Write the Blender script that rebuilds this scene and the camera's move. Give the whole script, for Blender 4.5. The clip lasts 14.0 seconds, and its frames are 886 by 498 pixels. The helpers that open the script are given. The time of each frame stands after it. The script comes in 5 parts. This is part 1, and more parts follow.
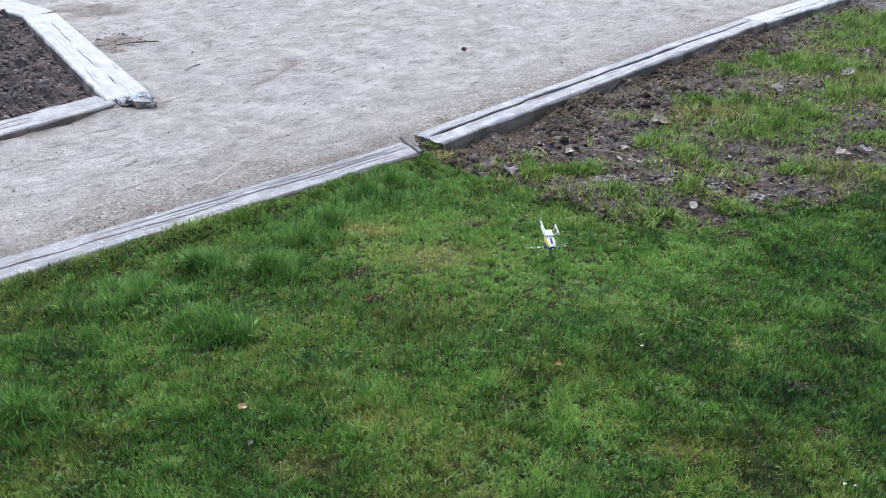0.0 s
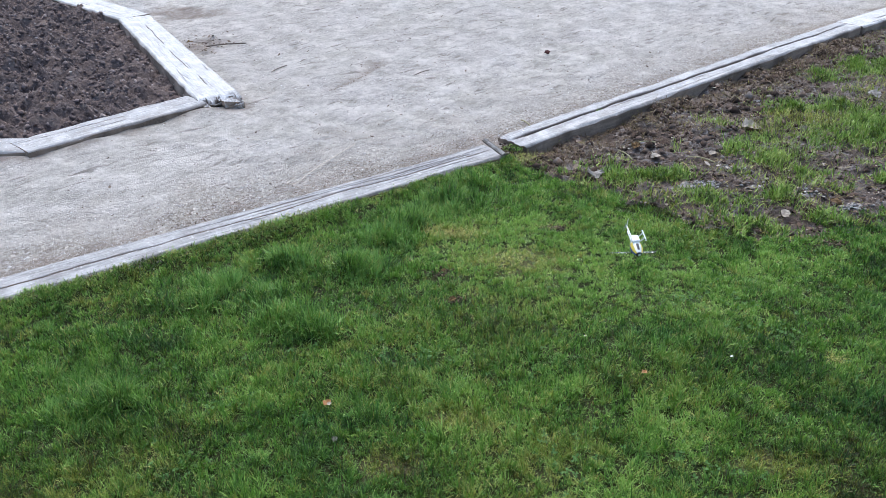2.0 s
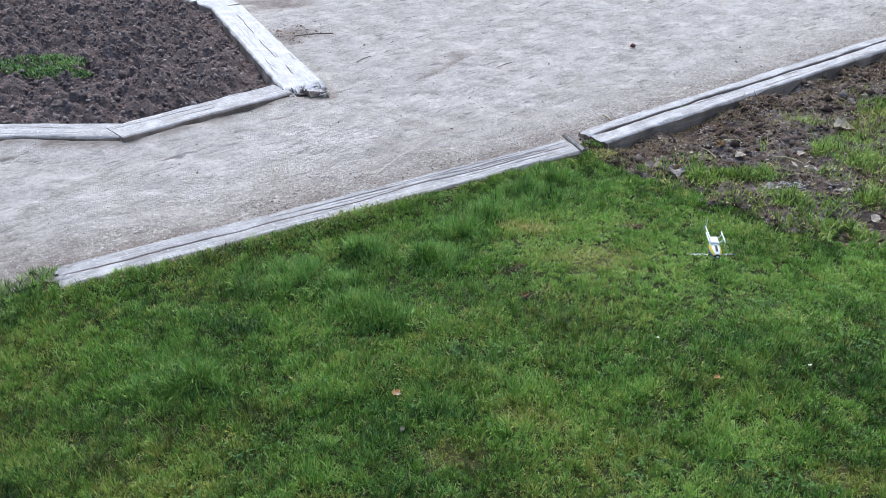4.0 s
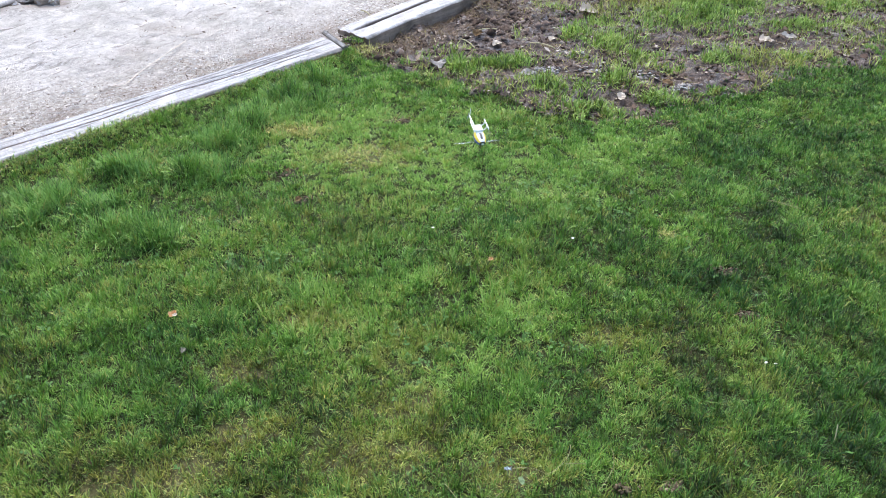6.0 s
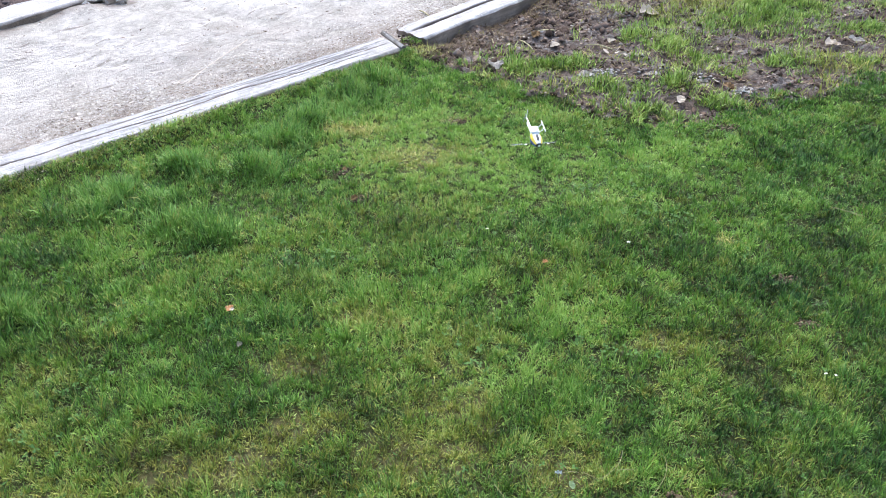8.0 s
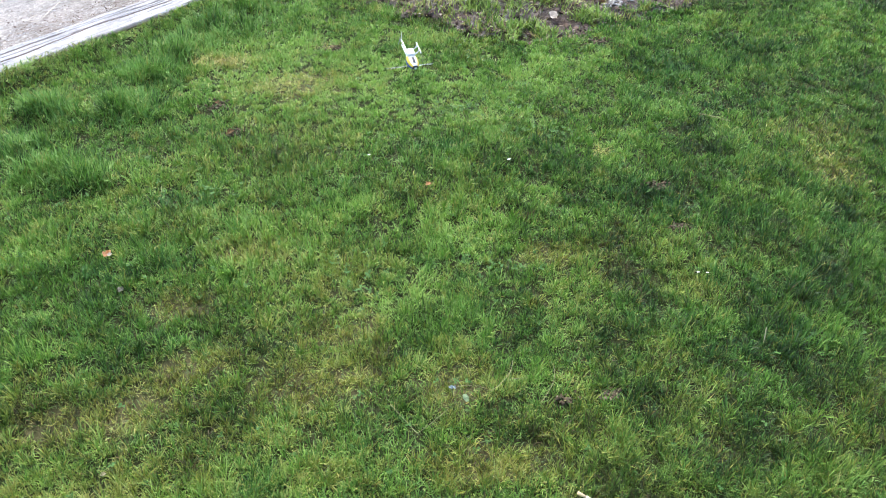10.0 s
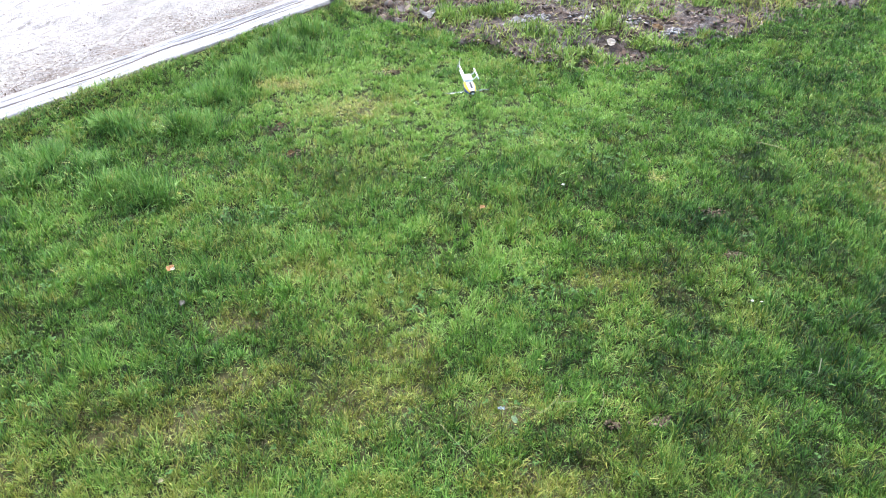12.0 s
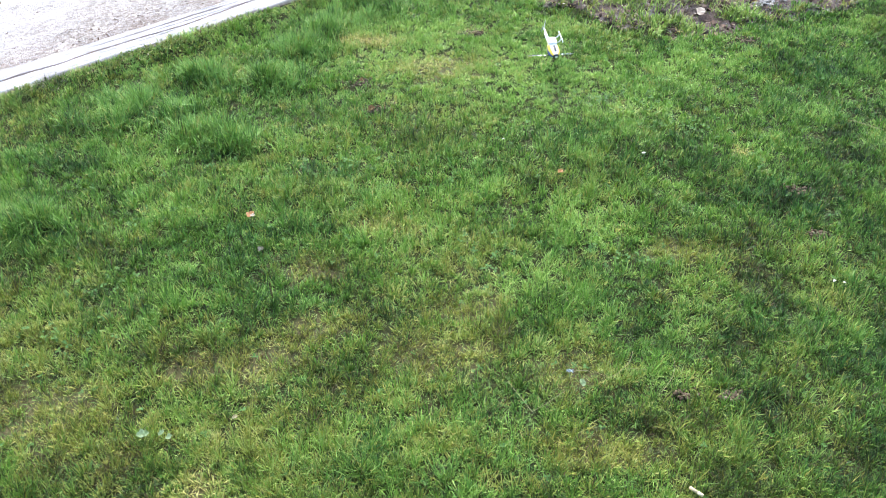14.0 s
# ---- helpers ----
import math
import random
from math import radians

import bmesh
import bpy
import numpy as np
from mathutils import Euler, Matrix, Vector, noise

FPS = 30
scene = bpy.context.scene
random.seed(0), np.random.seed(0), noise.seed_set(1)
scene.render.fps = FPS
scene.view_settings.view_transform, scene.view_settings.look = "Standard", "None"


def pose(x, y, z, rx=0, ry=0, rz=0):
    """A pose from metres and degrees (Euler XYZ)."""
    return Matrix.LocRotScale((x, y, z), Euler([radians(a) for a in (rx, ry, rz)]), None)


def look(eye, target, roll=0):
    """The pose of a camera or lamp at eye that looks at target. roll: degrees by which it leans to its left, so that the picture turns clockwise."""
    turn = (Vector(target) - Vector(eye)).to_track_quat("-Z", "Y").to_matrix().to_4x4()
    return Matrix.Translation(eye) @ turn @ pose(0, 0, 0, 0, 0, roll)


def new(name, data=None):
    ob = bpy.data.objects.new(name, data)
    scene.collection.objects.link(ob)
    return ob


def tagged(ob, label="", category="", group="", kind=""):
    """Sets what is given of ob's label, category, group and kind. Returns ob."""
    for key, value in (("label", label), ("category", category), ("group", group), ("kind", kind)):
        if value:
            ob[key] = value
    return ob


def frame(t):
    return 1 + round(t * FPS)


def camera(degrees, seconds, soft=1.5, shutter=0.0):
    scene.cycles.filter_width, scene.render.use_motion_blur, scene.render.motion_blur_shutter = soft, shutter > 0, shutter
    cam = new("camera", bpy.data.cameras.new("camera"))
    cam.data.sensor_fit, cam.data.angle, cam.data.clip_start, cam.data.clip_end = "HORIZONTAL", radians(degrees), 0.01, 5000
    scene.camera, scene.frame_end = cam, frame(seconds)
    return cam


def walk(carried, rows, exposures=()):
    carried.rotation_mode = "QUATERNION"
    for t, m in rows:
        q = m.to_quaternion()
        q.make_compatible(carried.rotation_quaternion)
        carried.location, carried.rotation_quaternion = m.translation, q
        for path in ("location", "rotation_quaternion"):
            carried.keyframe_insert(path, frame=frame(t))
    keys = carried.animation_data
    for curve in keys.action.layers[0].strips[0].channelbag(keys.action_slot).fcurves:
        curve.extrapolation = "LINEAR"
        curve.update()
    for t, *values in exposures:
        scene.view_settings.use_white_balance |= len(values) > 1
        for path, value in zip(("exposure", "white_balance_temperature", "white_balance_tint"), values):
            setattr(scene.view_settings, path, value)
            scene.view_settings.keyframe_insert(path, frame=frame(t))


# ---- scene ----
cam = camera(54.0, 14.0, soft=0.78)
PATH = [
    (0, 0.000, 0.000, 1.650, 0.01, -27.50, -0.00),
    (0.5, -0.011, 0.006, 1.649, -1.98, -27.73, 0.38),
    (1, -0.016, 0.007, 1.649, -1.53, -27.41, 0.24),
    (1.5, -0.026, 0.007, 1.651, 0.22, -27.31, -0.04),
    (2, -0.046, 0.004, 1.641, 5.34, -27.21, -1.09),
    (2.2, -0.049, -0.001, 1.646, 8.01, -27.32, -1.61),
    (2.5, -0.048, -0.004, 1.648, 10.79, -27.39, -2.13),
    (2.9, -0.043, -0.006, 1.654, 12.99, -27.46, -2.51),
    (3.3, -0.035, -0.007, 1.662, 13.59, -27.52, -2.56),
    (3.7, -0.027, -0.005, 1.666, 12.76, -27.63, -2.32),
    (4, -0.022, -0.002, 1.666, 11.30, -27.77, -1.97),
    (4.3, -0.018, 0.003, 1.660, 9.20, -27.97, -1.49),
    (4.5, -0.013, 0.007, 1.642, 7.53, -28.20, -1.00),
    (5, 0.001, 0.024, 1.627, -0.48, -33.09, 0.19),
    (5.5, 0.004, 0.028, 1.629, -4.40, -34.22, 0.77),
    (6, -0.003, 0.027, 1.634, -5.43, -34.17, 0.95),
    (6.5, -0.023, 0.030, 1.629, -3.80, -34.50, 0.64),
    (7, -0.013, 0.027, 1.632, -1.13, -34.41, -0.08),
    (7.5, -0.012, 0.027, 1.631, -1.11, -34.19, -0.08),
    (8, -0.010, 0.025, 1.636, -1.29, -34.16, -0.14),
    (8.5, -0.011, 0.023, 1.635, -1.94, -33.65, 0.04),
    (9, 0.016, 0.017, 1.617, -6.19, -36.09, 0.87),
    (9.2, 0.014, 0.021, 1.619, -7.73, -37.01, 1.00),
    (9.5, 0.014, 0.020, 1.620, -9.15, -37.90, 1.11),
    (9.9, 0.015, 0.015, 1.625, -10.01, -38.64, 1.06),
    (10.3, 0.016, 0.007, 1.631, -9.96, -38.92, 0.87),
    (10.7, 0.017, -0.001, 1.637, -9.28, -38.83, 0.62),
    (11, 0.018, -0.006, 1.640, -8.55, -38.55, 0.44),
    (11.3, 0.018, -0.010, 1.641, -7.76, -38.13, 0.30),
    (11.5, 0.014, -0.013, 1.642, -7.24, -37.78, 0.23),
    (12, 0.014, -0.019, 1.644, -5.53, -37.19, -0.42),
    (12.5, 0.003, -0.021, 1.628, -4.09, -38.96, -0.62),
    (13, -0.004, -0.023, 1.630, -2.59, -39.56, -0.67),
    (13.5, -0.016, -0.036, 1.626, -1.25, -39.30, -0.48),
    (14, -0.020, -0.040, 1.624, -0.15, -39.19, -0.43),
]


def aimed(x, y, z, yaw, pitch, roll):
    """The camera's pose from its place, its heading (left of +y), its pitch and its roll."""
    a, b = radians(yaw), radians(pitch)
    ahead = Vector((-math.sin(a) * math.cos(b), math.cos(a) * math.cos(b), math.sin(b)))
    return look((x, y, z), Vector((x, y, z)) + ahead, roll)


EXPOSURE = [(0.0, 0.97, 5850, 6), (4.5, 0.97, 5850, 6), (5.0, 0.93, 5880, 4.5), (5.5, 1.45, 6000, 8), (6.0, 1.52, 6000, 8), (7.5, 1.58, 6050, 8), (9.0, 1.62, 6050, 8), (11.5, 1.90, 6000, 8.5), (12.0, 1.95, 6000, 8.5), (14.0, 1.94, 6000, 9)]
walk(cam, [(row[0], aimed(*row[1:])) for row in PATH], EXPOSURE)

# ---- world and sun ----
SUN_UP, SUN_ROUND = 60.0, 12.0  # degrees above the horizon; degrees from +y towards -x
world = bpy.data.worlds.new("sky")
scene.world = world
world.use_nodes = True
wn = world.node_tree
sky = wn.nodes.new("ShaderNodeTexSky")
sky.sky_type, sky.sun_disc = "NISHITA", False
sky.sun_elevation, sky.sun_rotation = radians(SUN_UP), radians(-SUN_ROUND)
sky.air_density, sky.dust_density = 1.0, 3.0
wn.links.new(sky.outputs[0], wn.nodes["Background"].inputs[0])
wn.nodes["Background"].inputs[1].default_value = 0.14
lamp = bpy.data.lights.new("sun", "SUN")
lamp.energy, lamp.angle, lamp.color = 1.25, radians(40), (1.0, 0.93, 0.84)
sun = new("sun", lamp)
sun.matrix_world = look((-math.sin(radians(SUN_ROUND)) * 20, math.cos(radians(SUN_ROUND)) * 20, 20 * math.tan(radians(SUN_UP))), (0, 0, 0))


# ---- materials ----
class Nodes:
    """A small writer for a node material."""

    def __init__(self, name, rough=0.8, spec=0.3):
        self.mat = bpy.data.materials.new(name)
        self.mat.use_nodes = True
        self.tree = self.mat.node_tree
        self.bsdf = self.tree.nodes["Principled BSDF"]
        self.bsdf.inputs["Roughness"].default_value = rough
        self.bsdf.inputs["Specular IOR Level"].default_value = spec
        self.where = self.tree.nodes.new("ShaderNodeTexCoord").outputs["Object"]

    def link(self, a, b):
        self.tree.links.new(a, b)
        return b

    def stretched(self, sx, sy, sz):
        n = self.tree.nodes.new("ShaderNodeMapping")
        n.inputs["Scale"].default_value = (sx, sy, sz)
        self.link(self.where, n.inputs["Vector"])
        return n.outputs[0]

    def turned(self, degrees, sx, sy):
        """Ground coordinates turned about the upright, then stretched."""
        n = self.tree.nodes.new("ShaderNodeMapping")
        n.inputs["Rotation"].default_value = (0, 0, radians(degrees))
        self.link(self.where, n.inputs["Vector"])
        m = self.tree.nodes.new("ShaderNodeMapping")
        m.inputs["Scale"].default_value = (sx, sy, 1)
        self.link(n.outputs[0], m.inputs["Vector"])
        return m.outputs[0]

    def noise(self, scale, detail=4.0, rough=0.55, at=None, distort=0.0):
        n = self.tree.nodes.new("ShaderNodeTexNoise")
        n.inputs["Scale"].default_value, n.inputs["Detail"].default_value = scale, detail
        n.inputs["Roughness"].default_value, n.inputs["Distortion"].default_value = rough, distort
        self.link(at or self.where, n.inputs["Vector"])
        return n.outputs["Fac"]

    def cells(self, scale, feature="F1", out="Distance", at=None):
        n = self.tree.nodes.new("ShaderNodeTexVoronoi")
        n.feature = feature
        n.inputs["Scale"].default_value = scale
        self.link(at or self.where, n.inputs["Vector"])
        return n.outputs[out]

    def attr(self, name):
        n = self.tree.nodes.new("ShaderNodeAttribute")
        n.attribute_name = name
        return n.outputs["Fac"]

    def any_object(self):
        return self.tree.nodes.new("ShaderNodeObjectInfo").outputs["Random"]

    def any_island(self):
        return self.tree.nodes.new("ShaderNodeNewGeometry").outputs["Random Per Island"]

    def ramp(self, fac, stops):
        n = self.tree.nodes.new("ShaderNodeValToRGB")
        while len(n.color_ramp.elements) < len(stops):
            n.color_ramp.elements.new(0.5)
        for e, (p, c) in zip(n.color_ramp.elements, stops):
            e.position = p
            e.color = (c, c, c, 1) if isinstance(c, (int, float)) else (*c, 1)
        self.link(fac, n.inputs[0])
        return n.outputs[0]

    def mix(self, fac, a, b, kind="MIX"):
        n = self.tree.nodes.new("ShaderNodeMix")
        n.data_type, n.blend_type = "RGBA", kind
        for v, i in ((fac, n.inputs[0]), (a, n.inputs[6]), (b, n.inputs[7])):
            if isinstance(v, (int, float)):
                i.default_value = v
            elif isinstance(v, tuple):
                i.default_value = (*v, 1)
            else:
                self.link(v, i)
        return n.outputs[2]

    def math(self, op, a, b=0.0, c=0.0):
        n = self.tree.nodes.new("ShaderNodeMath")
        n.operation = op
        for v, i in zip((a, b, c), n.inputs):
            if isinstance(v, (int, float)):
                i.default_value = v
            else:
                self.link(v, i)
        return n.outputs[0]

    def colour(self, c):
        if isinstance(c, tuple):
            self.bsdf.inputs["Base Color"].default_value = (*c, 1)
        else:
            self.link(c, self.bsdf.inputs["Base Color"])
        return self

    def bump(self, height, strength=0.5, distance=0.005):
        n = self.tree.nodes.new("ShaderNodeBump")
        n.inputs["Strength"].default_value, n.inputs["Distance"].default_value = strength, distance
        self.link(height, n.inputs["Height"])
        self.link(n.outputs[0], self.bsdf.inputs["Normal"])
        return self


def gravel_material():
    """Pale trodden grit with earthy scuffs that run along the path."""
    w = Nodes("gravel", 0.95, 0.15)
    along = w.turned(-46, 2.4, 4.4)
    grit = w.ramp(w.cells(150, out="Color"), [(0.0, (0.20, 0.178, 0.165)), (0.35, (0.45, 0.42, 0.402)), (0.8, (0.64, 0.605, 0.59)), (1.0, (0.84, 0.81, 0.795))])
    fine = w.ramp(w.noise(48, 7, 0.75), [(0.36, (0.31, 0.282, 0.262)), (0.50, (0.61, 0.58, 0.565)), (0.64, (0.80, 0.765, 0.75))])
    c = w.mix(0.55, grit, fine)
    stain = w.ramp(w.noise(1.3, 6, 0.65, distort=0.6), [(0.42, 0.0), (0.70, 1.0)])
    c = w.mix(w.math("MULTIPLY", stain, 0.6), c, (0.50, 0.475, 0.425))
    # Scuffs hold earth; the shading of their slopes is put into the colour too.
    scuff = w.ramp(w.noise(2.6, 7, 0.68, at=along, distort=0.7), [(0.50, 0.0), (0.62, 1.0)])
    c = w.mix(w.math("MULTIPLY", scuff, 0.7), c, (0.335, 0.308, 0.28))
    pale = w.ramp(w.noise(4.5, 7, 0.72), [(0.46, 0.0), (0.62, 1.0)])
    c = w.mix(w.math("MULTIPLY", pale, 0.6), c, (0.82, 0.782, 0.765))
    c = w.mix(w.ramp(w.noise(24, 4, 0.6), [(0.66, 0.0), (0.72, 0.6)]), c, (0.22, 0.185, 0.155))
    streak = w.ramp(w.noise(5.0, 5, 0.62, at=w.turned(-46, 1.0, 4.6), distort=0.5), [(0.575, 0.0), (0.65, 1.0)])
    c = w.mix(w.math("MULTIPLY", streak, w.ramp(w.noise(1.7, 3, 0.5), [(0.38, 0.15), (0.58, 0.9)])), c, (0.25, 0.222, 0.20))
    coarse = w.attr("coarse")
    grains = w.ramp(w.cells(82, out="Color"), [(0.0, (0.14, 0.105, 0.08)), (0.35, (0.34, 0.295, 0.255)), (0.75, (0.53, 0.49, 0.45)), (1.0, (0.88, 0.85, 0.81))])
    c = w.mix(w.math("MULTIPLY", coarse, 0.8), c, grains)
    soil_and_shade = w.math("MULTIPLY", w.attr("soil_and_shade"), w.ramp(w.noise(30, 5, 0.7), [(0.35, 0.5), (0.6, 1.0)]))
    c = w.mix(soil_and_shade, c, w.ramp(w.noise(60, 5, 0.7), [(0.3, (0.15, 0.112, 0.092)), (0.7, (0.38, 0.31, 0.27))]))
    c = w.mix(1.0, c, (1.0, 0.978, 0.93), "MULTIPLY")
    c = w.mix(1.0, c, w.ramp(w.noise(0.8, 2, 0.5), [(0.35, 0.97), (0.65, 1.04)]), "MULTIPLY")
    w.colour(c)
    h = w.math("ADD", w.math("MULTIPLY", w.cells(150), -0.7), w.math("ADD", w.noise(55, 6, 0.75), w.math("MULTIPLY", w.noise(5.0, 6, 0.7, at=along), 2.2)))
    return w.bump(h, 1.0, 0.016).mat


def soil_material(name, dark, light, pale, crust, straw=False):
    """Crumbly earth; crust: how much of it is dried to a paler skin."""
    w = Nodes(name, 0.95, 0.12)
    c = w.ramp(w.noise(45, 6, 0.7), [(0.25, dark), (0.75, light)])
    c = w.mix(w.ramp(w.noise(9, 5, 0.6), [(0.45, 0.0), (0.75, 0.6)]), c, tuple(v * 0.6 for v in dark))
    c = w.mix(w.math("MULTIPLY", w.ramp(w.noise(5, 5, 0.65, distort=0.8), [(0.5, 0.0), (0.66, 1.0)]), crust), c, pale)
    if straw:
        c = w.mix(w.attr("thatch"), c, w.ramp(w.noise(130, 5, 0.7), [(0.3, (0.10, 0.09, 0.035)), (0.7, (0.30, 0.245, 0.12))]))
        c = w.mix(w.attr("grown"), c, w.ramp(w.noise(90, 6, 0.75), [(0.3, (0.030, 0.058, 0.012)), (0.7, (0.105, 0.16, 0.036))]))
    w.colour(c)
    return w.bump(w.math("ADD", w.noise(70, 6, 0.75), w.math("MULTIPLY", w.cells(40), 0.7)), 0.9, 0.012).mat


def mud_material():
    """Trampled earth: dark and wet in the hollows, with a grey dried skin in scattered patches."""
    w = Nodes("mud", 0.8, 0.4)
    c = w.ramp(w.noise(38, 7, 0.75), [(0.28, (0.032, 0.022, 0.016)), (0.5, (0.098, 0.068, 0.052)), (0.74, (0.21, 0.155, 0.124))])
    c = w.mix(w.ramp(w.noise(7, 5, 0.65, distort=0.6), [(0.46, 0.0), (0.64, 0.75)]), c, (0.045, 0.034, 0.028))
    skin = w.math("MULTIPLY", w.ramp(w.noise(9, 6, 0.72, distort=1.1), [(0.55, 0.0), (0.63, 0.8)]), w.ramp(w.noise(60, 5, 0.7), [(0.38, 0.15), (0.6, 1.0)]))
    c = w.mix(skin, c, (0.37, 0.345, 0.335))
    w.colour(c)
    w.link(w.ramp(w.noise(11, 4, 0.6), [(0.42, 0.95), (0.60, 0.42)]), w.bsdf.inputs["Roughness"])
    return w.bump(w.math("ADD", w.noise(60, 7, 0.8), w.math("MULTIPLY", w.cells(34), 0.8)), 1.0, 0.018).mat


def wood_material(name, low, high, brown, flank):
    """Weathered, silvery timber: grain and fine splits along the length, browner flanks."""
    w = Nodes(name, 0.9, 0.15)
    grain = w.noise(1.0, 6, 0.7, at=w.stretched(7.0, 190, 110), distort=0.4)
    mid = tuple(0.45 * a + 0.55 * b for a, b in zip(low, high))
    c = w.ramp(grain, [(0.28, low), (0.45, mid), (0.72, high)])
    c = w.mix(w.ramp(w.noise(1.0, 6, 0.65, at=w.stretched(3.5, 16, 12)), [(0.46, 0.0), (0.70, 0.75)]), c, brown)
    bands = w.noise(1.0, 5, 0.65, at=w.stretched(2.2, 75, 45), distort=0.6)
    c = w.mix(w.ramp(bands, [(0.38, 0.6), (0.52, 0.0)]), c, tuple(v * 0.9 for v in low))
    broad = w.noise(1.0, 3, 0.5, at=w.stretched(0.7, 34, 24), distort=0.2)
    line = w.ramp(broad, [(0.480, 0.0), (0.496, 1.0), (0.504, 1.0), (0.520, 0.0)])
    split = w.math("MULTIPLY", line, w.ramp(w.noise(1.0, 3, 0.5, at=w.stretched(3.0, 9, 9)), [(0.52, 0.0), (0.66, 0.5)]))
    c = w.mix(split, c, (0.13, 0.122, 0.118))
    c = w.mix(w.ramp(w.noise(30, 6, 0.7), [(0.56, 0.0), (0.68, 0.6)]), c, (0.17, 0.155, 0.14))
    c = w.mix(w.ramp(w.noise(48, 5, 0.7), [(0.56, 0.0), (0.66, 0.7)]), c, tuple(min(0.85, v * 1.3) for v in high))
    c = w.mix(w.ramp(w.noise(9, 6, 0.7, distort=0.5), [(0.50, 0.0), (0.62, 0.5)]), c, tuple(0.5 * a + 0.5 * b for a, b in zip(low, brown)))
    c = w.mix(w.ramp(w.noise(7, 5, 0.6), [(0.50, 0.0), (0.70, 0.6)]), c, tuple(min(0.85, v * 1.1) for v in high))
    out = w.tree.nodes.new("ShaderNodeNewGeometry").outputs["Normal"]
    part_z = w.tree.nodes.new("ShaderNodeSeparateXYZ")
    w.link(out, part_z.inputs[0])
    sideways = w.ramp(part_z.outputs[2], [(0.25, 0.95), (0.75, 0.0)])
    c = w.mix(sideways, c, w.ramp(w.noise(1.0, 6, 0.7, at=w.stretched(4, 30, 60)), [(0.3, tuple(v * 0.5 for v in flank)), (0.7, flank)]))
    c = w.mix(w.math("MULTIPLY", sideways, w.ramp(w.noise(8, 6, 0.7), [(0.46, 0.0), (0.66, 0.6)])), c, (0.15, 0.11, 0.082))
    c = w.mix(w.attr("rot_and_dark"), c, w.ramp(w.noise(70, 4, 0.7), [(0.35, (0.028, 0.022, 0.018)), (0.75, (0.15, 0.115, 0.088))]))
    w.colour(c)
    h = w.math("ADD", grain, w.math("ADD", w.math("MULTIPLY", split, -1.2), w.math("MULTIPLY", w.noise(60, 5, 0.7), 0.35)))
    return w.bump(h, 0.9, 0.006).mat


def grass_material(name):
    """Blades: fresh to yellow green by blade, dry ones straw, lush ones deep green."""
    w = Nodes(name, 0.45, 0.36)
    rnd = w.attr("shade_of_blade")
    c = w.ramp(rnd, [(0.0, (0.018, 0.042, 0.007)), (0.4, (0.116, 0.246, 0.030)), (0.75, (0.208, 0.385, 0.050)), (1.0, (0.37, 0.52, 0.12))])
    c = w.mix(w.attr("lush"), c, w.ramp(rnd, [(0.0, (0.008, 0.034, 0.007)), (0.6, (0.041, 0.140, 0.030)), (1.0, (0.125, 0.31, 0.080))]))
    c = w.mix(w.attr("dry"), c, w.ramp(rnd, [(0.0, (0.145, 0.094, 0.048)), (0.22, (0.25, 0.228, 0.036)), (0.55, (0.38, 0.335, 0.065)), (1.0, (0.52, 0.43, 0.15))]))
    w.colour(c)
    glow = w.tree.nodes.new("ShaderNodeBsdfTranslucent")
    w.link(c, glow.inputs[0])
    both = w.tree.nodes.new("ShaderNodeMixShader")
    both.inputs[0].default_value = 0.14
    w.link(w.bsdf.outputs[0], both.inputs[1])
    w.link(glow.outputs[0], both.inputs[2])
    w.link(both.outputs[0], w.tree.nodes["Material Output"].inputs["Surface"])
    return w.mat


def leaf_material(name, dark, light, rough=0.7):
    w = Nodes(name, rough, 0.25)
    c = w.ramp(w.noise(60, 5, 0.65), [(0.3, dark), (0.7, light)])
    w.colour(w.mix(w.math("MULTIPLY", w.any_object(), 0.18), c, tuple(v * 0.6 for v in dark)))
    return w.bump(w.noise(120, 4, 0.6), 0.5, 0.002).mat


def crumb_material(name, stops):
    """Small bits, each with its own tone."""
    w = Nodes(name, 0.9, 0.15)
    c = w.ramp(w.any_island(), stops)
    w.colour(w.mix(0.5, c, w.ramp(w.noise(150, 4, 0.6), [(0.3, 0.55), (0.7, 1.0)]), "MULTIPLY"))
    return w.bump(w.noise(220, 4, 0.7), 0.6, 0.003).mat


def paint_material(name, rgb, rough=0.35):
    w = Nodes(name, rough, 0.5)
    w.colour(w.mix(w.ramp(w.noise(90, 4), [(0.5, 0.0), (0.8, 0.25)]), rgb, tuple(v * 0.75 for v in rgb)))
    return w.mat


GRAVEL = gravel_material()
BED_SOIL = soil_material("bed_soil", (0.045, 0.034, 0.031), (0.19, 0.147, 0.136), (0.31, 0.26, 0.24), 0.3)
LAWN_SOIL = soil_material("lawn_soil", (0.016, 0.020, 0.007), (0.050, 0.058, 0.019), (0.11, 0.105, 0.045), 0.3, True)
MUD = mud_material()
FIELD = soil_material("field", (0.035, 0.062, 0.013), (0.085, 0.13, 0.028), (0.12, 0.15, 0.05), 0.4)
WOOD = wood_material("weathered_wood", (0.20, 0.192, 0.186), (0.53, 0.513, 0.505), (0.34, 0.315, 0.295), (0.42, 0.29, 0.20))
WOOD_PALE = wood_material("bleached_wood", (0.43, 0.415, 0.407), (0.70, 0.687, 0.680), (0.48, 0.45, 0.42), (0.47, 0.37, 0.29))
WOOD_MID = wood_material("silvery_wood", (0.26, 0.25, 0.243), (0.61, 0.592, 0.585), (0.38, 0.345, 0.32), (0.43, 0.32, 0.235))
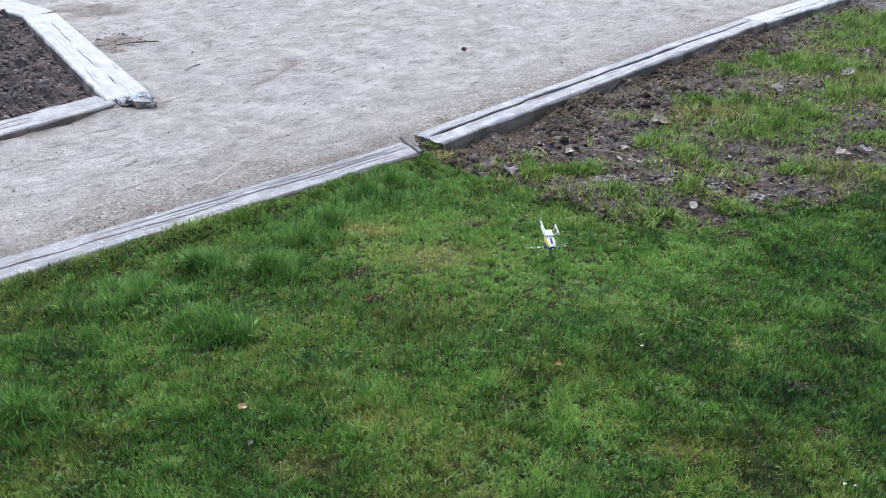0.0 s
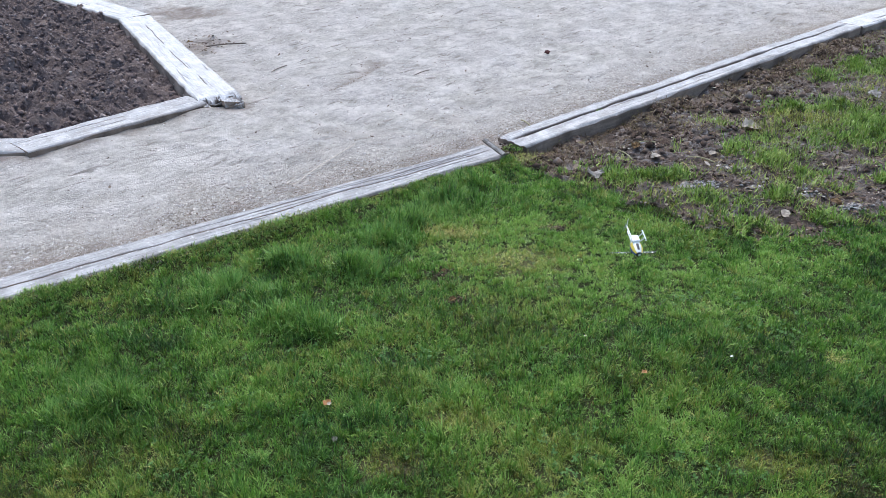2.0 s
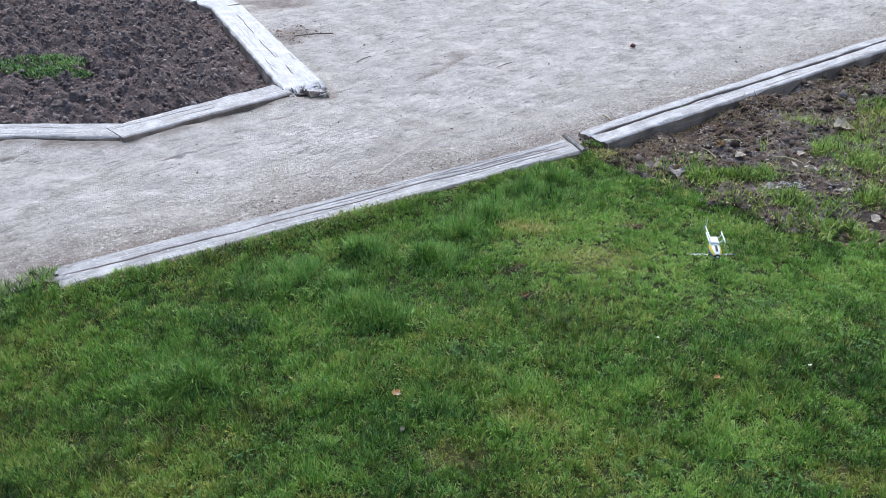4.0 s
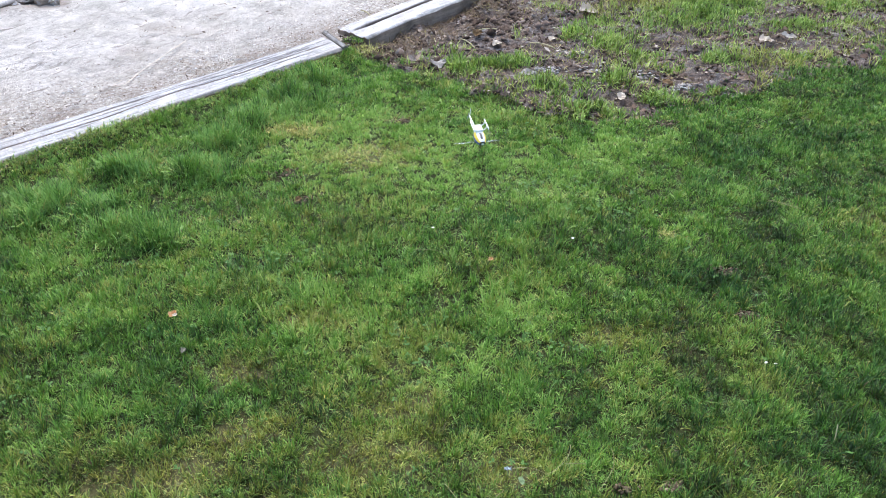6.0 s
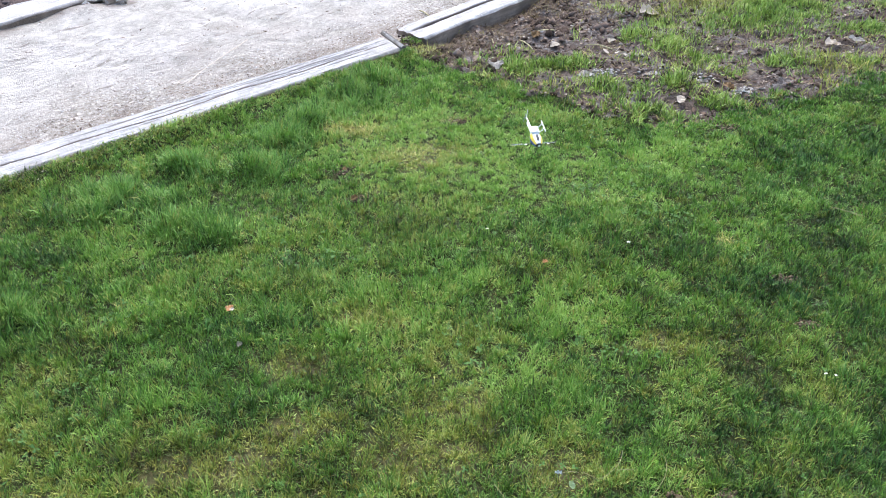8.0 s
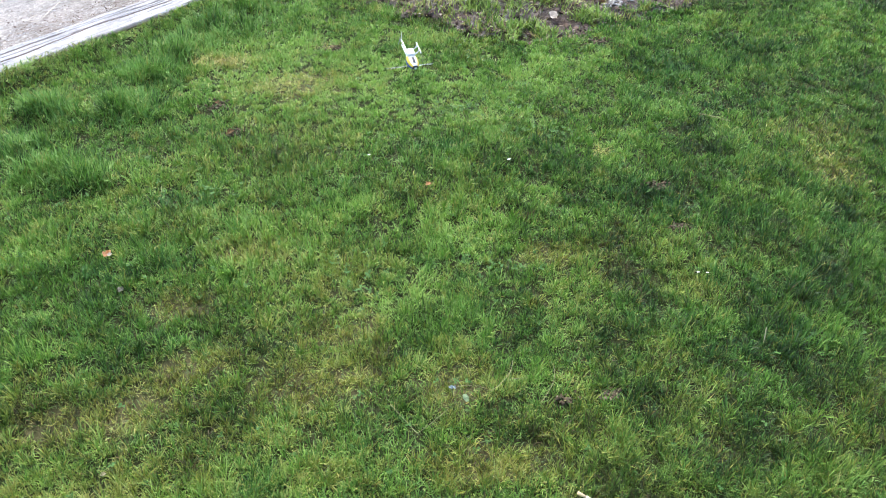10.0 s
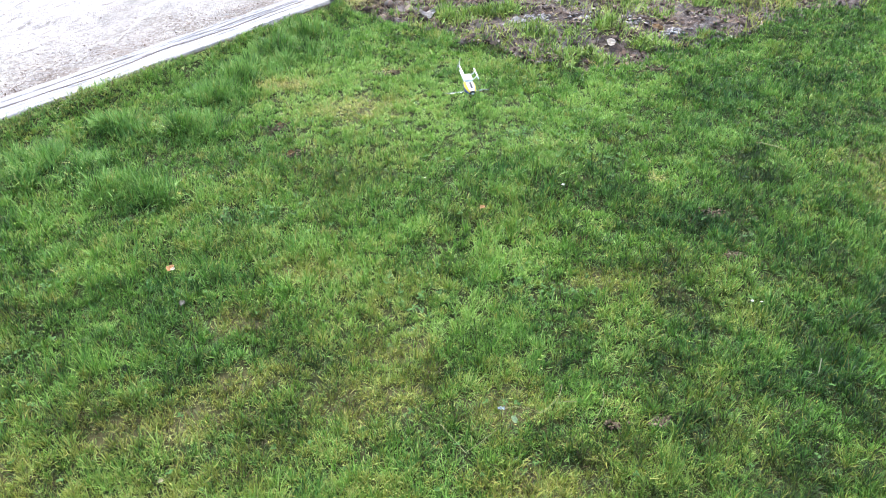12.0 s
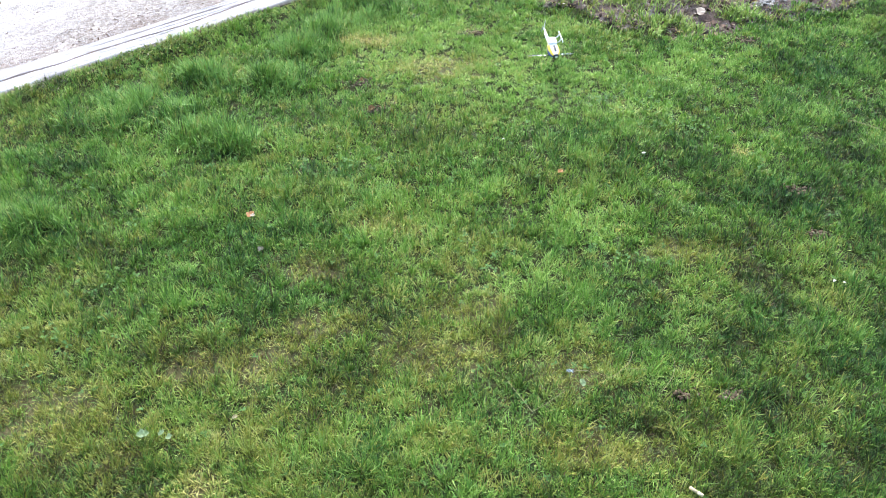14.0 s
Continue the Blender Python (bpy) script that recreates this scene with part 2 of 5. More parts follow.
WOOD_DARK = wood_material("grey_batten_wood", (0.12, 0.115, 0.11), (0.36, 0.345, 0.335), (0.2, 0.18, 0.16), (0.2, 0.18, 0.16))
GRASS = grass_material("grass_blades")
CLOVER = leaf_material("clover_leaf", (0.040, 0.098, 0.020), (0.085, 0.17, 0.036), 0.75)
ORANGE_LEAF = leaf_material("orange_leaf", (0.42, 0.17, 0.06), (0.78, 0.48, 0.26))
BROWN_LEAF = leaf_material("brown_leaf", (0.12, 0.075, 0.032), (0.30, 0.185, 0.085))
PALE_LEAF = leaf_material("pale_leaf", (0.50, 0.42, 0.33), (0.78, 0.70, 0.60))
GREY_LEAF = leaf_material("grey_leaf", (0.27, 0.240, 0.212), (0.66, 0.615, 0.565))
ROCK = leaf_material("dirty_stone", (0.27, 0.24, 0.22), (0.48, 0.44, 0.41), 0.9)
ASHEN_LEAF = leaf_material("ashen_leaf", (0.19, 0.175, 0.135), (0.36, 0.335, 0.27))
PALE_GREEN = leaf_material("pale_green_leaf", (0.24, 0.34, 0.16), (0.42, 0.52, 0.30))
STEM = leaf_material("dry_stem", (0.24, 0.215, 0.105), (0.40, 0.36, 0.20))
STRAW = leaf_material("straw", (0.30, 0.27, 0.14), (0.50, 0.45, 0.28))
RED_CLOD = leaf_material("reddish_clod", (0.075, 0.028, 0.026), (0.16, 0.066, 0.058), 0.9)
TWIG = leaf_material("twig_bark", (0.08, 0.058, 0.045), (0.20, 0.155, 0.12))
PETAL = paint_material("white_petal", (0.80, 0.80, 0.78), 0.6)
BUTTON = paint_material("yellow_button", (0.75, 0.5, 0.05), 0.7)
PAPER = paint_material("cigarette_paper", (0.54, 0.41, 0.23), 0.8)
FILTER = paint_material("filter_tip", (0.62, 0.52, 0.35), 0.85)
WRAPPER = paint_material("wrapper_film", (0.50, 0.56, 0.60), 0.35)
WHITE = paint_material("white_plastic", (0.80, 0.80, 0.80))
YELLOW = paint_material("yellow_plastic", (0.75, 0.56, 0.06))
BLUE = paint_material("blue_plastic", (0.03, 0.08, 0.42))
BLACK = paint_material("black_plastic", (0.02, 0.02, 0.022))
GREY = paint_material("grey_plastic", (0.30, 0.31, 0.32))
CLEAR = paint_material("translucent_plastic", (0.75, 0.78, 0.76), 0.25)
CLEAR.node_tree.nodes["Principled BSDF"].inputs["Transmission Weight"].default_value = 0.9
CLEAR.node_tree.nodes["Principled BSDF"].inputs["IOR"].default_value = 1.15
BED_CLODS = crumb_material("bed_clods", [(0.0, (0.115, 0.086, 0.079)), (0.5, (0.185, 0.142, 0.131)), (0.95, (0.25, 0.198, 0.184)), (1.0, (0.38, 0.33, 0.31))])
CRUST = crumb_material("pale_crust", [(0.0, (0.16, 0.145, 0.135)), (0.4, (0.33, 0.305, 0.28)), (1.0, (0.58, 0.55, 0.515))])
MUD_CLODS = crumb_material("mud_clods", [(0.0, (0.030, 0.020, 0.015)), (0.6, (0.105, 0.072, 0.054)), (0.92, (0.20, 0.148, 0.12)), (1.0, (0.30, 0.26, 0.23))])
CLODS = crumb_material("clods", [(0.0, (0.09, 0.065, 0.042)), (0.6, (0.17, 0.125, 0.082)), (1.0, (0.28, 0.215, 0.15))])
PEBBLES = crumb_material("pebbles", [(0.0, (0.22, 0.17, 0.14)), (0.15, (0.42, 0.37, 0.33)), (0.45, (0.64, 0.61, 0.58)), (0.85, (0.78, 0.75, 0.72)), (1.0, (0.92, 0.90, 0.87))])
LITTER = crumb_material("litter", [(0.0, (0.075, 0.048, 0.034)), (0.5, (0.17, 0.118, 0.085)), (0.88, (0.31, 0.245, 0.19)), (1.0, (0.52, 0.46, 0.40))])


# ---- plan ----
# The kerb's middle line; the gravel lies on its left, the lawn on its right.
KERB = [(-6.7, -1.22), (-2.10, 2.65), (-0.14, 4.32), (2.53, 7.16), (4.42, 8.92), (40.0, 41.0)]
BED = [(-5.30, 4.02), (-2.70, 4.25), (-2.06, 5.08), (-3.35, 7.15), (-5.40, 8.85), (-7.60, 8.4), (-7.60, 4.3)]
EARTH = [(-0.12, 4.35), (-0.02, 4.12), (0.26, 3.93), (0.57, 3.70), (0.80, 3.48), (1.12, 3.42), (1.53, 3.53), (1.92, 3.74),
         (2.35, 3.95), (2.9, 4.15), (3.8, 4.5), (5.0, 5.2), (6.4, 6.6), (6.4, 9.4), (4.9, 9.4), (4.42, 8.92), (2.5, 7.1)]
# Gaps with no grass between the tufts on the earth.
GAPS = [(2.5, 4.93, 0.13, 0.10), (2.05, 5.80, 0.20, 0.12), (1.76, 3.84, 0.10, 0.06), (1.49, 3.70, 0.12, 0.07), (1.33, 3.90, 0.15, 0.07), (2.16, 4.33, 0.15, 0.07),
        (1.67, 5.67, 0.25, 0.14), (1.75, 4.38, 0.16, 0.08), (2.9, 4.7, 0.16, 0.10), (2.35, 5.5, 0.10, 0.09), (3.1, 5.6, 0.14, 0.10)]
# Patches of the lawn: x, y, and half widths along x and y.
LUSH = [(-1.14, 2.80, 0.26, 0.16), (-0.86, 2.64, 0.15, 0.10), (-0.66, 3.02, 0.14, 0.09), (-1.30, 2.10, 0.20, 0.16), (1.16, 2.22, 0.24, 0.17),
        (1.46, 2.80, 0.22, 0.18), (0.88, 1.40, 0.27, 0.14), (-0.43, 2.38, 0.17, 0.11), (1.56, 3.05, 0.22, 0.2),
        (-1.35, 2.50, 0.16, 0.10),
        (1.45, 2.05, 0.36, 0.36), (1.10, 1.50, 0.40, 0.24), (1.95, 2.9, 0.45, 0.5), (0.78, 1.15, 0.26, 0.14), (1.3, 1.75, 0.3, 0.2), (1.2, 1.0, 0.3, 0.2), (0.9, 1.62, 0.32, 0.18), (0.98, 1.08, 0.36, 0.16)]
# Dark strips; those at the left put the shade below tufts into the colour.
DEEP_AND_SHADE = [(0.40, 2.60, 0.20, 0.06), (0.72, 2.40, 0.22, 0.05), (1.05, 2.23, 0.20, 0.10), (-0.56, 2.07, 0.20, 0.06), (-0.21, 1.23, 0.12, 0.08), (-0.95, 2.52, 0.22, 0.05), (-0.75, 2.95, 0.12, 0.05), (-1.18, 2.70, 0.26, 0.07), (-1.05, 2.88, 0.2, 0.06), (0.75, 1.53, 0.20, 0.06), (-1.25, 2.02, 0.16, 0.10)]
TUFTS = [(-1.16, 2.78, 0.24, 0.13), (-0.85, 2.64, 0.14, 0.08), (-0.48, 3.50, 0.13, 0.15), (-1.32, 2.10, 0.17, 0.12), (-0.66, 3.02, 0.13, 0.09),
         (-0.72, 2.56, 0.10, 0.06), (-0.95, 3.05, 0.18, 0.06), (-0.30, 3.68, 0.18, 0.11), (-0.62, 3.28, 0.14, 0.08), (-0.20, 3.90, 0.14, 0.08)]
DRY = [(-0.30, 3.37, 0.10, 0.05), (-0.04, 3.14, 0.22, 0.10), (-0.55, 1.52, 0.17, 0.09), (-0.05, 1.54, 0.16, 0.08), (0.32, 1.49, 0.11, 0.09),
       (-0.57, 1.14, 0.06, 0.05), (-0.77, 1.22, 0.06, 0.04), (0.33, 1.23, 0.12, 0.07), (-0.36, 1.65, 0.10, 0.06), (0.69, 1.97, 0.10, 0.05),
       (1.01, 2.49, 0.04, 0.03), (0.15, 3.21, 0.08, 0.05), (0.04, 1.73, 0.10, 0.06), (1.79, 2.29, 0.09, 0.15), (1.86, 2.50, 0.13, 0.12),
       (-0.21, 2.12, 0.10, 0.06), (-0.40, 1.90, 0.09, 0.06), (-1.0, 1.35, 0.2, 0.12)]
OLIVE = [(0.317, 1.574, 0.11, 0.07), (0.40, 1.48, 0.08, 0.05), (0.065, 1.578, 0.13, 0.06), (0.679, 1.944, 0.10, 0.07), (-0.038, 1.247, 0.12, 0.07), (-0.716, 2.596, 0.10, 0.06), (-0.85, 1.33, 0.16, 0.08),
         (-0.75, 1.60, 0.05, 0.035), (-0.35, 1.62, 0.16, 0.07), (0.45, 1.22, 0.16, 0.06), (-0.6, 1.28, 0.14, 0.06), (-0.45, 2.30, 0.12, 0.06), (1.05, 1.75, 0.10, 0.06), (0.72, 1.12, 0.10, 0.05), (-1.15, 1.62, 0.12, 0.08), (0.1, 2.0, 0.16, 0.06)]
PALE = [(0.12, 3.12, 0.52, 0.30), (0.55, 2.92, 0.38, 0.24), (0.95, 3.12, 0.32, 0.22), (-0.15, 3.45, 0.3, 0.12), (0.35, 3.5, 0.25, 0.1), (0.45, 2.15, 0.26, 0.12), (0.15, 1.85, 0.2, 0.1)]
BARE = [(-0.32, 3.01, 0.05, 0.04), (-0.27, 2.81, 0.05, 0.03), (1.13, 2.26, 0.04, 0.03), (1.14, 2.05, 0.04, 0.03), (0.70, 1.40, 0.03, 0.02),
        (0.58, 1.40, 0.03, 0.02), (1.27, 3.35, 0.05, 0.03), (0.13, 3.44, 0.06, 0.03), (-0.30, 3.39, 0.07, 0.03), (-0.57, 1.13, 0.03, 0.025), (0.86, 1.06, 0.03, 0.02)]
EARTH_TUFTS = [(0.50, 4.05, 0.16, 0.09), (0.76, 4.11, 0.10, 0.06), (0.87, 3.76, 0.15, 0.10), (1.13, 4.46, 0.10, 0.07), (1.24, 4.34, 0.09, 0.06), (1.27, 4.62, 0.07, 0.05),
               (1.54, 5.18, 0.14, 0.12), (1.80, 4.68, 0.22, 0.13), (1.83, 5.18, 0.16, 0.14), (2.10, 4.95, 0.24, 0.18), (1.39, 4.16, 0.11, 0.06), (1.09, 4.15, 0.08, 0.05),
               (1.51, 3.98, 0.10, 0.06), (1.74, 4.06, 0.11, 0.06), (2.11, 4.06, 0.15, 0.08), (2.35, 4.55, 0.16, 0.10), (1.96, 5.84, 0.12, 0.12), (2.28, 6.06, 0.13, 0.12),
               (2.50, 6.05, 0.20, 0.2), (2.70, 5.95, 0.22, 0.25), (2.67, 5.40, 0.26, 0.2), (3.25, 6.7, 0.35, 0.35), (3.61, 7.3, 0.35, 0.35), (2.75, 4.9, 0.16, 0.14), (1.0, 3.52, 0.14, 0.08),
               (1.32, 3.62, 0.10, 0.07), (3.0, 5.2, 0.25, 0.2), (0.67, 4.05, 0.10, 0.06), (1.18, 3.83, 0.09, 0.06)]
CLOVERS = [(-0.33, 2.45, 0.17, 0.10), (0.81, 2.66, 0.13, 0.10), (-0.93, 2.13, 0.09, 0.06), (-1.01, 1.84, 0.10, 0.08), (0.15, 1.95, 0.12, 0.08), (-1.03, 1.59, 0.10, 0.07), (0.62, 2.85, 0.2, 0.08), (0.5, 1.95, 0.1, 0.07)]


def lattice(i, j, seed):
    v = np.sin(i * 127.1 + j * 311.7 + seed * 74.7) * 43758.5453
    return v - np.floor(v)


def value_noise(x, y, seed):
    i, j = np.floor(x), np.floor(y)
    u, v = x - i, y - j
    u, v = u * u * (3 - 2 * u), v * v * (3 - 2 * v)
    a = lattice(i, j, seed) * (1 - u) + lattice(i + 1, j, seed) * u
    b = lattice(i, j + 1, seed) * (1 - u) + lattice(i + 1, j + 1, seed) * u
    return a * (1 - v) + b * v


def fractal(x, y, scale, seed, octaves=3):
    """Noise of 0 to 1 with features of about 1 / scale metres."""
    x, y, total, size, weight = np.asarray(x, float) * scale, np.asarray(y, float) * scale, 0.0, 1.0, 0.0
    for n in range(octaves):
        total = total + value_noise(x * 2**n + 17.3 * n, y * 2**n - 9.1 * n, seed + n) * size
        weight += size
        size *= 0.5
    return total / weight


def beside_kerb(x, y):
    """The distance from the kerb's middle line, positive on the gravel's side, and the number of the nearest stretch."""
    x, y = np.asarray(x, float), np.asarray(y, float)
    best, sign, which = np.full(x.shape, 1e9), np.ones(x.shape), np.zeros(x.shape, int)
    for n, ((ax, ay), (bx, by)) in enumerate(zip(KERB, KERB[1:])):
        dx, dy = bx - ax, by - ay
        f = np.clip(((x - ax) * dx + (y - ay) * dy) / (dx * dx + dy * dy), 0, 1)
        d = np.hypot(x - ax - f * dx, y - ay - f * dy)
        near = d < best
        best = np.where(near, d, best)
        sign = np.where(near, np.sign(dx * (y - ay) - dy * (x - ax)), sign)
        which = np.where(near, n, which)
    return best * sign, which


def inside(x, y, ring):
    x, y = np.asarray(x, float), np.asarray(y, float)
    odd = np.zeros(x.shape, bool)
    for (ax, ay), (bx, by) in zip(ring, ring[1:] + ring[:1]):
        cross = (ay > y) != (by > y)
        odd ^= cross & (x < (bx - ax) * (y - ay) / (by - ay + 1e-12) + ax)
    return odd


def patch(x, y, spots, rag=0.35, seed=3):
    """0 to 1: how far a place lies within any of the patches, with ragged edges."""
    best = np.zeros(np.shape(x))
    ragged = (fractal(x, y, 14, seed, 3) - 0.5) * 2 * rag
    for cx, cy, rx, ry in spots:
        best = np.maximum(best, np.clip(1.6 - 1.2 * np.hypot((x - cx) / rx, (y - cy) / ry) + ragged, 0, 1))
    return best


def earth(x, y):
    """How bare the ground is beside the kerb, 0 to 1."""
    wob = (fractal(x, y, 6, 31) - 0.5) * 0.22
    wob2 = (fractal(x, y, 6, 47) - 0.5) * 0.22
    return inside(x + wob, y + wob2, EARTH).astype(float)


def lawn_height(x, y):
    side, which = beside_kerb(x, y)
    e = earth(x, y)
    soft = patch(x, y, TUFTS, 0.1)
    base = -0.03 + 0.035 * (fractal(x, y, 1.6, 5) - 0.5) + 0.02 * (fractal(x, y, 6, 8) - 0.5) + 0.015 * soft
    base = base + np.where(which == 1, 0.038, 0.0) * np.exp(-(((side + 0.08) / 0.10) ** 2))
    base = base + np.where((which == 0) & (side > -0.4), 0.03, 0.0) * np.exp(-(((side + 0.02) / 0.14) ** 2))
    low = -0.03
    rough = low + 0.060 * (fractal(x, y, 5, 12, 4) - 0.5) + 0.055 * (fractal(x, y, 18, 14, 3) - 0.5)
    rough = rough + np.where(which == 2, 0.13 * (fractal(x, y, 3.5, 71, 3) - 0.52), 0.0) * np.exp(-(((side + 0.12) / 0.13) ** 2))
    return base * (1 - e) + rough * e


def near_line(x, y, points):
    """The distance from a line through a few points."""
    best = np.full(np.shape(x), 1e9)
    for (ax, ay), (bx, by) in zip(points, points[1:]):
        dx, dy = bx - ax, by - ay
        f = np.clip(((x - ax) * dx + (y - ay) * dy) / (dx * dx + dy * dy), 0, 1)
        best = np.minimum(best, np.hypot(x - ax - f * dx, y - ay - f * dy))
    return best


GROOVE = [(-1.27, 5.43), (-1.16, 5.62), (-1.10, 5.84), (-1.03, 6.02)]


def gravel_height(x, y):
    u, v = (x + y) * 0.707, (y - x) * 0.707
    trodden = 0.024 * (fractal(u, v * 1.3, 2.6, 21, 3) - 0.5) + 0.024 * (fractal(u, v * 1.5, 8, 25, 4) - 0.5)
    prints = -0.013 * np.clip((fractal(u, v * 1.6, 4.2, 33, 3) - 0.60) * 14, 0, 1) - 0.010 * np.clip((fractal(u, v * 1.3, 9, 37, 3) - 0.58) * 10, 0, 1)
    groove = -0.022 * np.exp(-((near_line(x, y, GROOVE) / 0.04) ** 2)) - 0.03 * np.exp(-(((x + 2.95) / 0.22) ** 2 + ((y - 7.62) / 0.12) ** 2))
    side, _ = beside_kerb(x, y)
    heaped = 0.022 * np.exp(-((near_line(x, y, [(-5.2, 3.82), (-2.60, 4.08), (-1.92, 4.90)]) / 0.10) ** 2))
    return (trodden + prints) * np.clip(np.abs(side) * 2, 0.25, 1) + groove + heaped


def bed_height(x, y):
    """Dug soil, lower and flatter along the two sleepers that hold it."""
    near = 0.0
    for ax, ay, bx, by in ((-3.325, 7.245, -1.845, 4.98), (-2.69, 4.15, -2.018, 5.01), (-5.2, 3.93, -2.635, 4.21)):
        f = np.clip(((x - ax) * (bx - ax) + (y - ay) * (by - ay)) / ((bx - ax) ** 2 + (by - ay) ** 2), 0, 1)
        near = np.maximum(near, np.clip(1.35 - np.hypot(x - ax - f * (bx - ax), y - ay - f * (by - ay)) / 0.3, 0, 1))
    relief = 0.07 * (fractal(x, y, 3.5, 61, 3) - 0.5) + 0.19 * (fractal(x, y, 13, 66, 3) - 0.5) + 0.05 * (fractal(x, y, 34, 69, 2) - 0.5)
    return 0.012 - 0.035 * near + relief * (1 - 0.45 * near)


# ---- mesh helpers ----
def mesh_object(name, verts, faces, material, smooth=False, parent=None):
    me = bpy.data.meshes.new(name)
    me.from_pydata(verts, [], faces)
    me.materials.append(material)
    if smooth:
        me.polygons.foreach_set("use_smooth", [True] * len(me.polygons))
    me.update()
    ob = new(name, me)
    ob.parent = parent
    return ob


def part(name, bm, material, parent, label="", smooth=False):
    bmesh.ops.recalc_face_normals(bm, faces=bm.faces)
    me = bpy.data.meshes.new(name)
    bm.to_mesh(me)
    bm.free()
    me.materials.append(material)
    if smooth:
        me.polygons.foreach_set("use_smooth", [True] * len(me.polygons))
    ob = new(name, me)
    ob.parent = parent
    return tagged(ob, label)


def ground_grid(name, x0, x1, y0, y1, step, height, keep, material):
    xs, ys = np.arange(x0, x1 + step / 2, step), np.arange(y0, y1 + step / 2, step)
    gx, gy = np.meshgrid(xs, ys)
    gz = height(gx, gy)
    nx = len(xs)
    mx, my = (gx[:-1, :-1] + gx[1:, 1:]) / 2, (gy[:-1, :-1] + gy[1:, 1:]) / 2
    j, i = np.nonzero(keep(mx, my))
    a = j * nx + i
    quads = np.stack([a, a + 1, a + nx + 1, a + nx], 1)
    used, quads = np.unique(quads, return_inverse=True)
    verts = np.stack([gx.ravel(), gy.ravel(), gz.ravel()], 1)[used]
    return mesh_object(name, verts.tolist(), quads.reshape(-1, 4).tolist(), material, True)


def soup(name, verts, corners, starts, material, values=(), smooth=False):
    """One mesh from arrays: places, corner indices, each face's first corner; values: attributes by vertex."""
    me = bpy.data.meshes.new(name)
    me.vertices.add(len(verts))
    me.vertices.foreach_set("co", np.asarray(verts, np.float32).ravel())
    me.loops.add(len(corners))
    me.loops.foreach_set("vertex_index", np.asarray(corners, np.int32))
    me.polygons.add(len(starts))
    me.polygons.foreach_set("loop_start", np.asarray(starts, np.int32))
    for key, value in values:
        me.attributes.new(key, "FLOAT", "POINT").data.foreach_set("value", np.asarray(value, np.float32))
    me.materials.append(material)
    me.update(calc_edges=True)
    if smooth:
        me.polygons.foreach_set("use_smooth", np.ones(len(starts), bool))
    return new(name, me)


RNG = np.random.default_rng(11)


def blades(name, x, y, z, length, width, lean, dry, lush, comb=None, tone=0.46, turn=None, shade=None):
    """Grass blades, broadest in the middle, with a bend and a point, rooted at the places given."""
    n = len(x)
    if turn is None:
        turn = RNG.uniform(0, 2 * np.pi, n) if comb is None else comb + RNG.normal(0, 1.5, n)
    way = np.stack([np.cos(turn), np.sin(turn), 0 * turn], 1)
    face = turn + np.pi / 2 + RNG.normal(0, 0.5, n)
    across = np.stack([np.cos(face), np.sin(face), 0 * face], 1) * (width / 2)[:, None]
    first = np.clip(np.abs(RNG.normal(lean, 0.35, n)), 0.02, 1.35)
    second = np.clip(first + np.abs(RNG.normal(0.35, 0.3, n)), 0, 1.85)
    up = np.array([0, 0, 1.0])
    root = np.stack([x, y, z - 0.004], 1)
    mid = root + (length * 0.5)[:, None] * (np.cos(first)[:, None] * up + np.sin(first)[:, None] * way)
    tip = mid + (length * 0.5)[:, None] * (np.cos(second)[:, None] * up + np.sin(second)[:, None] * way)
    verts = np.stack([root, mid - across, mid + across, tip], 1).reshape(-1, 3)
    corners = (np.arange(n)[:, None] * 4 + np.array([0, 2, 1, 1, 2, 3])).ravel()
    starts = np.arange(0, n * 6, 3)
    if shade is None:
        shade = np.clip(RNG.normal(tone, 0.28 if tone > 0.4 else 0.12, n) + 0.75 * (fractal(x, y, 13, 91, 2) - 0.5) + 1.0 * (fractal(x, y, 30, 97, 2) - 0.5) + 0.32 * patch(x, y, PALE, 0.8, 77), 0, 1)
    by_vertex = [(k, np.repeat(v, 4)) for k, v in (("shade_of_blade", shade), ("dry", dry), ("lush", lush))]
    return tagged(soup(name, verts, corners, starts, GRASS, by_vertex), kind="stuff")


def lumps(name, x, y, z, size, material, flat=0.7):
    """Small uneven lumps, eight faces each, half sunk."""
    n = len(x)
    shape = np.array([(1, 0, 0), (0, 1, 0), (-1, 0, 0), (0, -1, 0), (0, 0, 1), (0, 0, -1)], float)
    turn = RNG.uniform(0, 2 * np.pi, n)
    c, s = np.cos(turn)[:, None], np.sin(turn)[:, None]
    v = shape[None] * RNG.uniform(0.6, 1.25, (n, 6, 1)) * np.array([1, 1, flat]) + RNG.normal(0, 0.14, (n, 6, 3))
    v = np.stack([v[..., 0] * c - v[..., 1] * s, v[..., 0] * s + v[..., 1] * c, v[..., 2]], -1) * size[:, None, None]
    v = v + np.stack([x, y, z], 1)[:, None]
    tri = np.array([(0, 1, 4), (1, 2, 4), (2, 3, 4), (3, 0, 4), (1, 0, 5), (2, 1, 5), (3, 2, 5), (0, 3, 5)])
    corners = (np.arange(n)[:, None, None] * 6 + tri).ravel()
    return tagged(soup(name, v.reshape(-1, 3), corners, np.arange(0, len(corners), 3), material), kind="stuff")


# ---- ground ----
bm = bmesh.new()
bmesh.ops.create_grid(bm, x_segments=24, y_segments=24, size=900)
for v in bm.verts:
    v.co.z = -0.075
tagged(part("ground", bm, FIELD, None), "level grassy ground that runs to the horizon", "ground", kind="structure")

